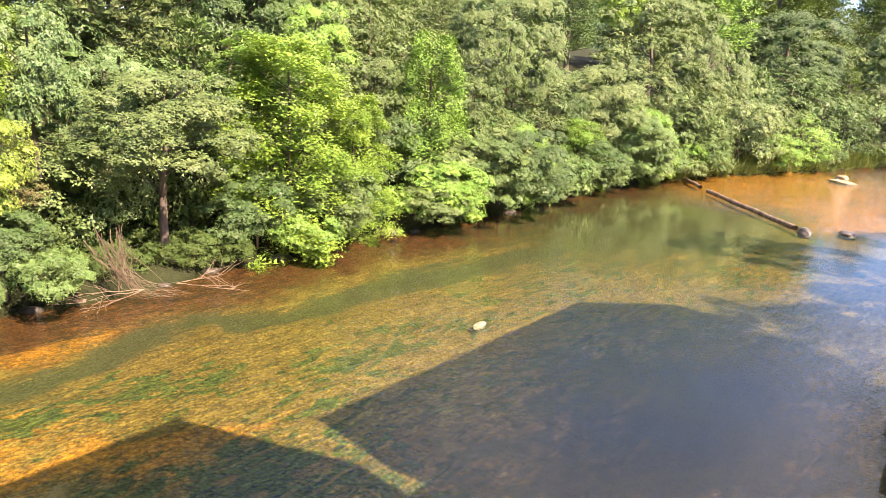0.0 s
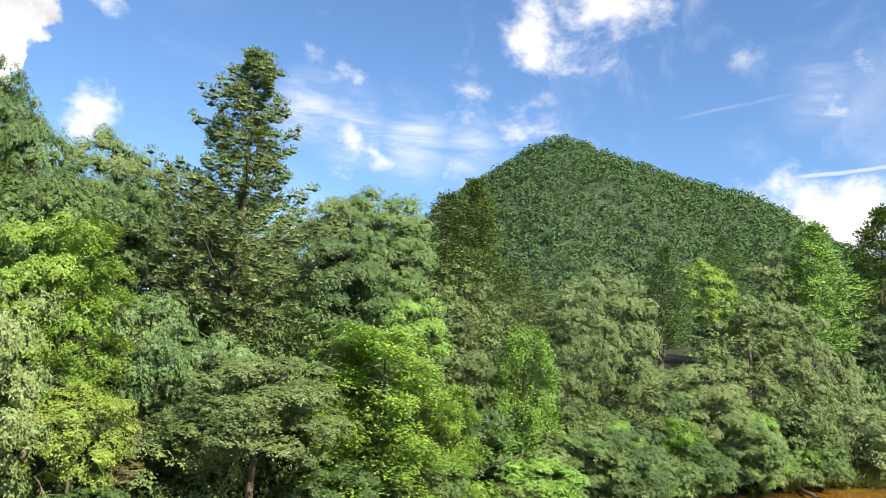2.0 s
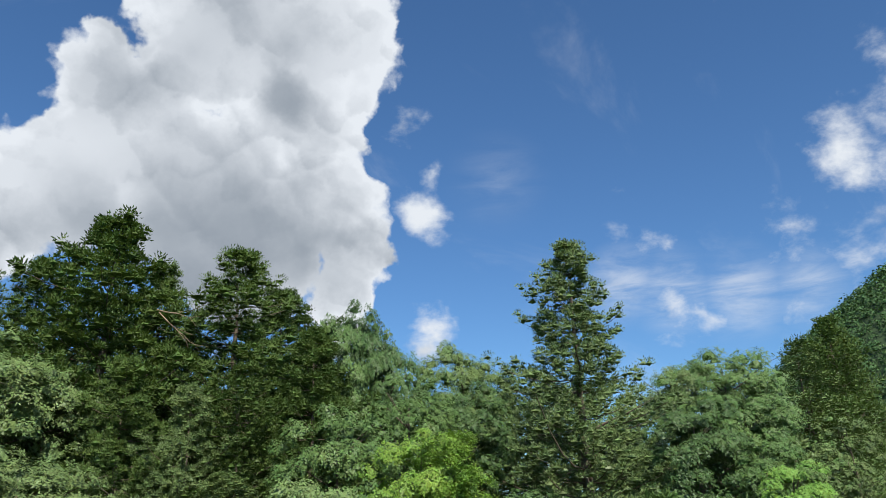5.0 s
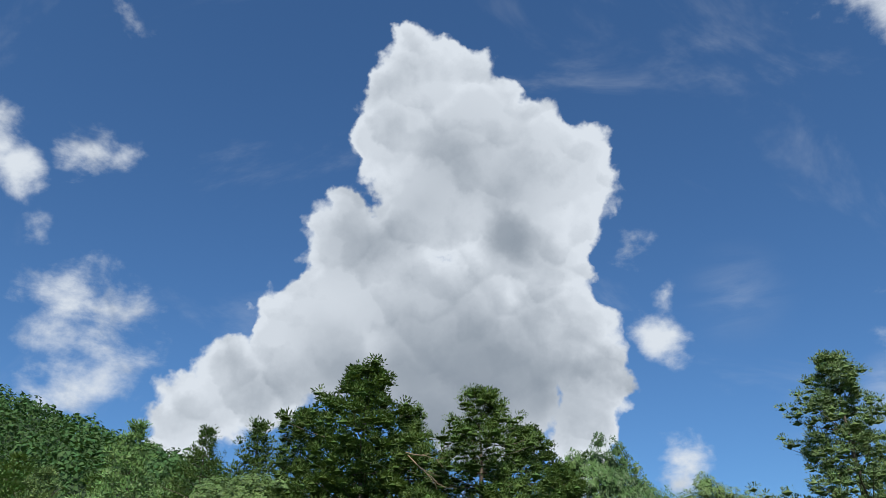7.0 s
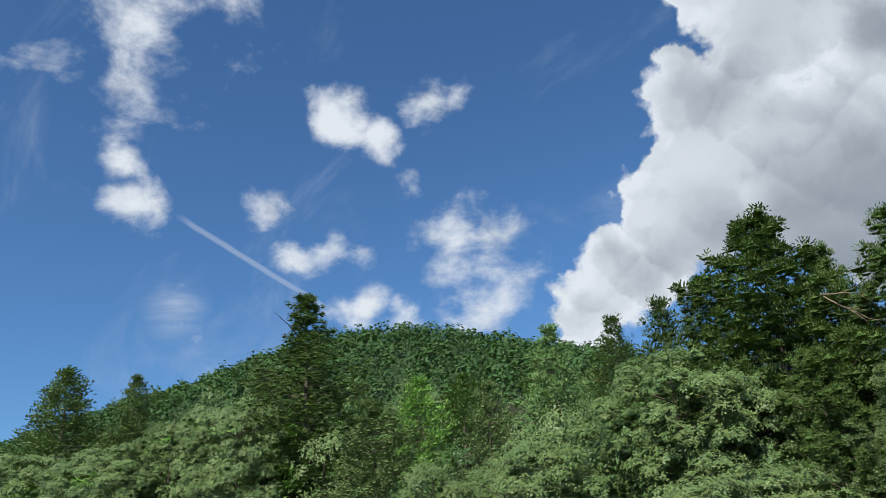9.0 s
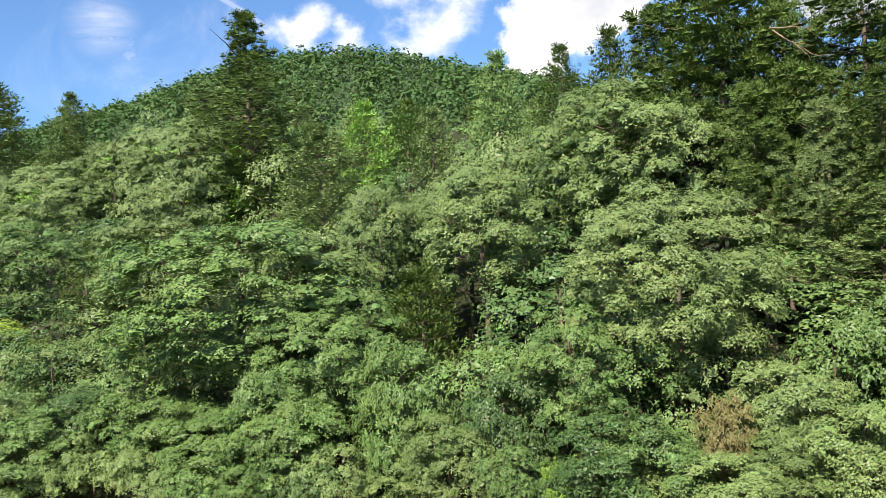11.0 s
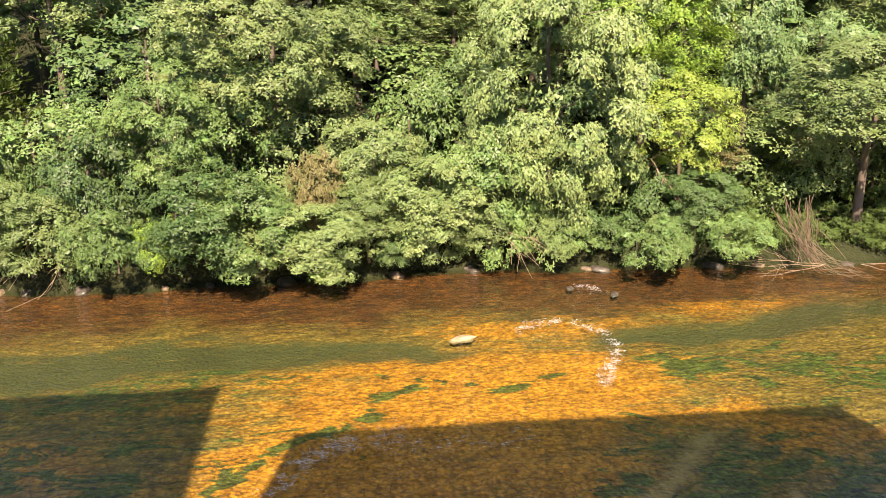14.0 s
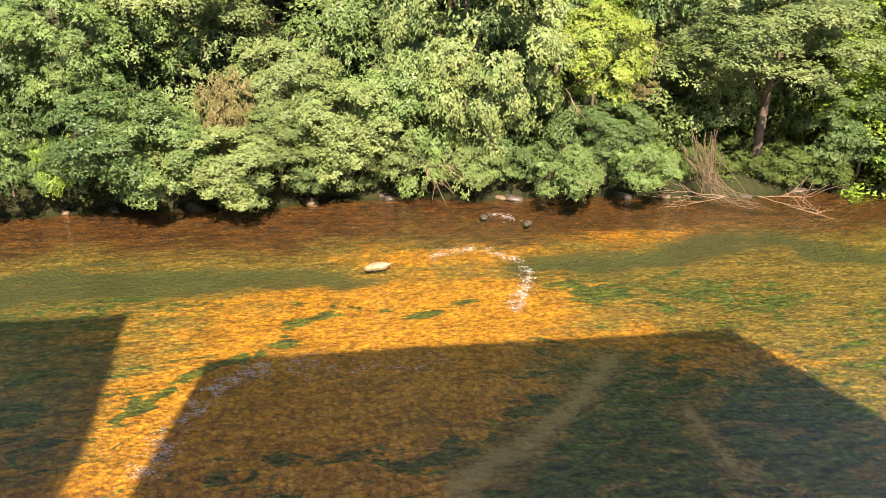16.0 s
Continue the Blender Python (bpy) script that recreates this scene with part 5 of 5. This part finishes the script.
def dead_branches(name, start, ends, thick, seed, label, twigs=5):
    """A bleached dead bough with forking twigs."""
    r = np.random.default_rng(seed)
    root = new(name)
    for e in ends:
        path = wander(start, e, 8, 0.10, r)
        bough = part("bough", (*tube(path, np.linspace(thick, thick * 0.3, 8), 6), DEADWOOD, True), None, root)
        for i in range(twigs):
            k = r.integers(3, 8)
            tip = path[k] + (path[-1] - path[0]) * r.uniform(0.15, 0.4) + r.normal(0, 0.28, 3)
            tip[2] = max(tip[2], 0.03)
            twig = wander(path[k], tip, 5, 0.04, r)
            part("twig", (*tube(twig, np.linspace(thick * 0.45, 0.006, 5), 4), DEADWOOD, True), None, bough)
    return tagged(root, label, "dead wood")


dead_branches("dead_branch", (14.3, 21.9, 0.40), ((15.7, 21.1, 0.20), (16.0, 21.4, 0.50), (15.6, 21.7, 0.75)), 0.012, 3, "bleached dead boughs trailing over the water", 10)
dead_branches("dead_branch", (13.2, 22.0, 0.40), ((10.8, 22.9, 0.45), (11.6, 22.0, 0.05), (11.2, 22.5, 0.15)), 0.012, 4, "bleached dead boughs at the water's edge", 6)
dead_branches("dead_branch", (3.0, 23.8, 1.5), ((4.1, 22.9, 0.85), (4.3, 23.1, 1.2)), 0.018, 5, "small bleached dead branch under the leaves", 7)
dead_branches("dead_branch", (-10.0, 23.4, 1.6), ((-10.7, 22.4, 0.3), (-11.8, 22.6, 0.7)), 0.016, 6, "small dead branch hanging to the water", 7)
dead_branches("dead_branch", (8.4, 24.6, 3.4), ((9.3, 24.0, 4.2), (8.9, 24.0, 2.6)), 0.03, 7, "bare forked dead branch among leaves", 6)
dead_branches("dead_branch", (2.6, 38.2, 14.0), ((4.2, 37.0, 12.0), (5.0, 37.2, 12.4), (3.9, 36.9, 13.6)), 0.045, 8, "bare curved dead bough of an old conifer", 5)
dead_branches("dead_branch", (-0.6, 38.6, 18.6), ((1.3, 37.6, 16.6), (0.9, 37.8, 18.0)), 0.04, 9, "bare pale bough of an old conifer", 5)


def hanging_roots(x, y, top, label):
    """A tangle of dry roots and creepers that hangs from a tree, and trails downstream on the water."""
    r = np.random.default_rng(12)
    root = new("hanging_roots")
    for i in range(46):
        long = i % 3 > 0
        a = np.array([x + r.normal(-0.75, 0.30), y + 0.3 + r.normal(0, 0.25), top * r.uniform(0.75, 1.7)])
        b = np.array([x + r.normal(-0.55, 0.22), y + 0.15 + r.normal(0, 0.2), top * 0.30])
        c = np.array([x + r.uniform(-0.2, 1.3), y - r.uniform(0.0, 0.6), 0.04]) if long else np.array([x + r.normal(-0.5, 0.3), y + r.normal(0, 0.2), r.uniform(0.2, 0.8)])
        s = np.linspace(0, 1, 12)[:, None]
        path = (1 - s) ** 2 * a + 2 * s * (1 - s) * b + s * s * c + np.cumsum(r.normal(0, 0.055, (12, 3)), 0)
        path[:, 2] = np.maximum(path[:, 2], 0.02)
        part("strand", (*tube(path, np.linspace(0.011, 0.004, 12) * r.uniform(0.6, 1.4), 4), ROOTWOOD, True), None, root)
    return tagged(root, label, "roots")


# a dark leaf colour here stands in for the shade of the roots' hollow
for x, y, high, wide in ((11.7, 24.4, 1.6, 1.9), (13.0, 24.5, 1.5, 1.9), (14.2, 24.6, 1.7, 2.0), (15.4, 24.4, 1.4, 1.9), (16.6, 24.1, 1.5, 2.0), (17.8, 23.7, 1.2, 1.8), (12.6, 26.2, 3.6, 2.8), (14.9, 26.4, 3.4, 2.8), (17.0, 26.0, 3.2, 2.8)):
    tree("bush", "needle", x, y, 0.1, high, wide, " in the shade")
# dark leaves again, to give this hollow its shade by colour
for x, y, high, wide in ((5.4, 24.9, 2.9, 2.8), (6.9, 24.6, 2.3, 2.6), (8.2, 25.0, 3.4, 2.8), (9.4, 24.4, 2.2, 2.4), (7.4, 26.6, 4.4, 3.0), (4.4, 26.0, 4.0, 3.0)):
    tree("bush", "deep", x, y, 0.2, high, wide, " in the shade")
hanging_roots(13.3, 22.3, 1.5, "dry brown roots hanging from the bank into the river")


def grass_strip():
    r = np.random.default_rng(91)
    k = 5200
    x = r.uniform(56, 96, k)
    y = np.array([bank_line(q) for q in x]) + r.uniform(-0.4, 1.8, k)
    P = np.stack([x, y, np.array([max(0.0, ground_height(a, b)) for a, b in zip(x, y)])], 1)
    T = r.normal(0, 0.35, (k, 3)) + np.array([0, -0.2, 1])
    v, fc = leaves(P, r.normal(0, 1, (k, 3)) + np.array([0, -0.6, 0]), T, r.uniform(0.5, 1.2, k), 0.10)
    return tagged(new("grass", mesh_of("grass", v, fc, GRASS)), "tall sunlit yellow-green grass along the far bank", "grass", "", "stuff")


grass_strip()


# ---- the houses of the near bank, which shade the water; the eye stands on the open gallery of one ----
def block(x0, x1, y0, y1, z0, z1):
    v = np.array([(x, y, z) for z in (z0, z1) for y in (y0, y1) for x in (x0, x1)], float)
    return v, np.array([(0, 2, 3, 1), (4, 5, 7, 6), (0, 1, 5, 4), (1, 3, 7, 5), (3, 2, 6, 7), (2, 0, 4, 6)])


def roof_of(x0, x1, front, back, eave, ridge, thick=0.28, prow=(0.0, 0.0)):
    """A pitched roof with its eave along the river; the gables lean out, so that the ridge is longer than the eaves."""
    mid = (front + back) / 2
    under = [(x0, front, eave), (x1, front, eave), (x1 + prow[1], mid, ridge), (x0 - prow[0], mid, ridge), (x0, back, eave), (x1, back, eave)]
    v = np.array([(x, y, z - thick) for x, y, z in under] + under, float)
    quads = [(0, 1, 2, 3), (3, 2, 5, 4), (7, 6, 9, 8), (8, 9, 10, 11), (1, 0, 6, 7), (4, 5, 11, 10), (2, 1, 7, 8), (5, 2, 8, 11), (0, 3, 9, 6), (3, 4, 10, 9)]
    return v, np.array(quads)


def house(x0, x1, front, wall, back, floor, eave, ridge, label, gallery=False, prow=(0.0, 0.0)):
    root = new("house")
    part("roof", (*roof_of(x0, x1, front, back, eave, ridge, prow=prow), ROOFING), None, root, "dark grey roof with a deep eave")
    part("fascia", (*block(x0 - 0.03, x1 + 0.03, front - 0.03, front + 0.04, eave - 0.24, eave - 0.05), TIMBER), None, root)
    a = np.linspace(0, np.pi, 7)
    trough = np.array([(math.cos(q) * 0.085, -math.sin(q) * 0.10) for q in a])
    rim = np.array([(x, front + 0.10 + u, eave - 0.10 + w) for x in (x0 - 0.06, x1 + 0.06) for u, w in trough])
    part("gutter", (rim, np.array([(i, i + 1, i + 8, i + 7) for i in range(6)])), ROOFING, root, "dark half-round gutter")
    part("wall", (*block(x0 + 0.9, x1 - 0.9, back + 0.8, wall, 0.0 if not gallery else floor, eave - 0.30), PLASTER), None, root)
    if gallery:
        part("floor", (*block(x0 + 0.4, 1.4, wall - 0.1, 0.10, floor - 0.25, floor), TIMBER), None, root)
        for x in (x0 + 0.7, x1 - 0.9):
            part("post", (*block(x - 0.09, x + 0.09, -0.30, -0.12, -0.3, eave - 0.30), TIMBER), None, root)
        part("footing", (*block(x0 + 1.0, x1 - 1.0, back + 1.0, -1.2, 0.0, floor - 0.25), CONCRETE), None, root)
    return tagged(root, label, "house", "houses of the near bank")


house(-2.85, 8.72, 2.4, -2.2, -11.0, 6.4, 12.6, 15.2, "timber-framed riverside house with an open gallery", True, (0.9, 1.25))
house(-18.0, -5.0, 1.9, -0.8, -12.0, 0.0, 15.6, 18.2, "tall plastered riverside house with a grey roof", False, (0.0, 0.2))
house(9.2, 11.0, -0.6, -2.6, -9.0, 0.0, 9.4, 10.6, "low plastered link between two riverside houses")
house(10.9, 23.8, 0.3, -1.2, -9.0, 0.0, 12.4, 14.6, "long plastered riverside house with a grey roof", False, (0.6, 2.2))
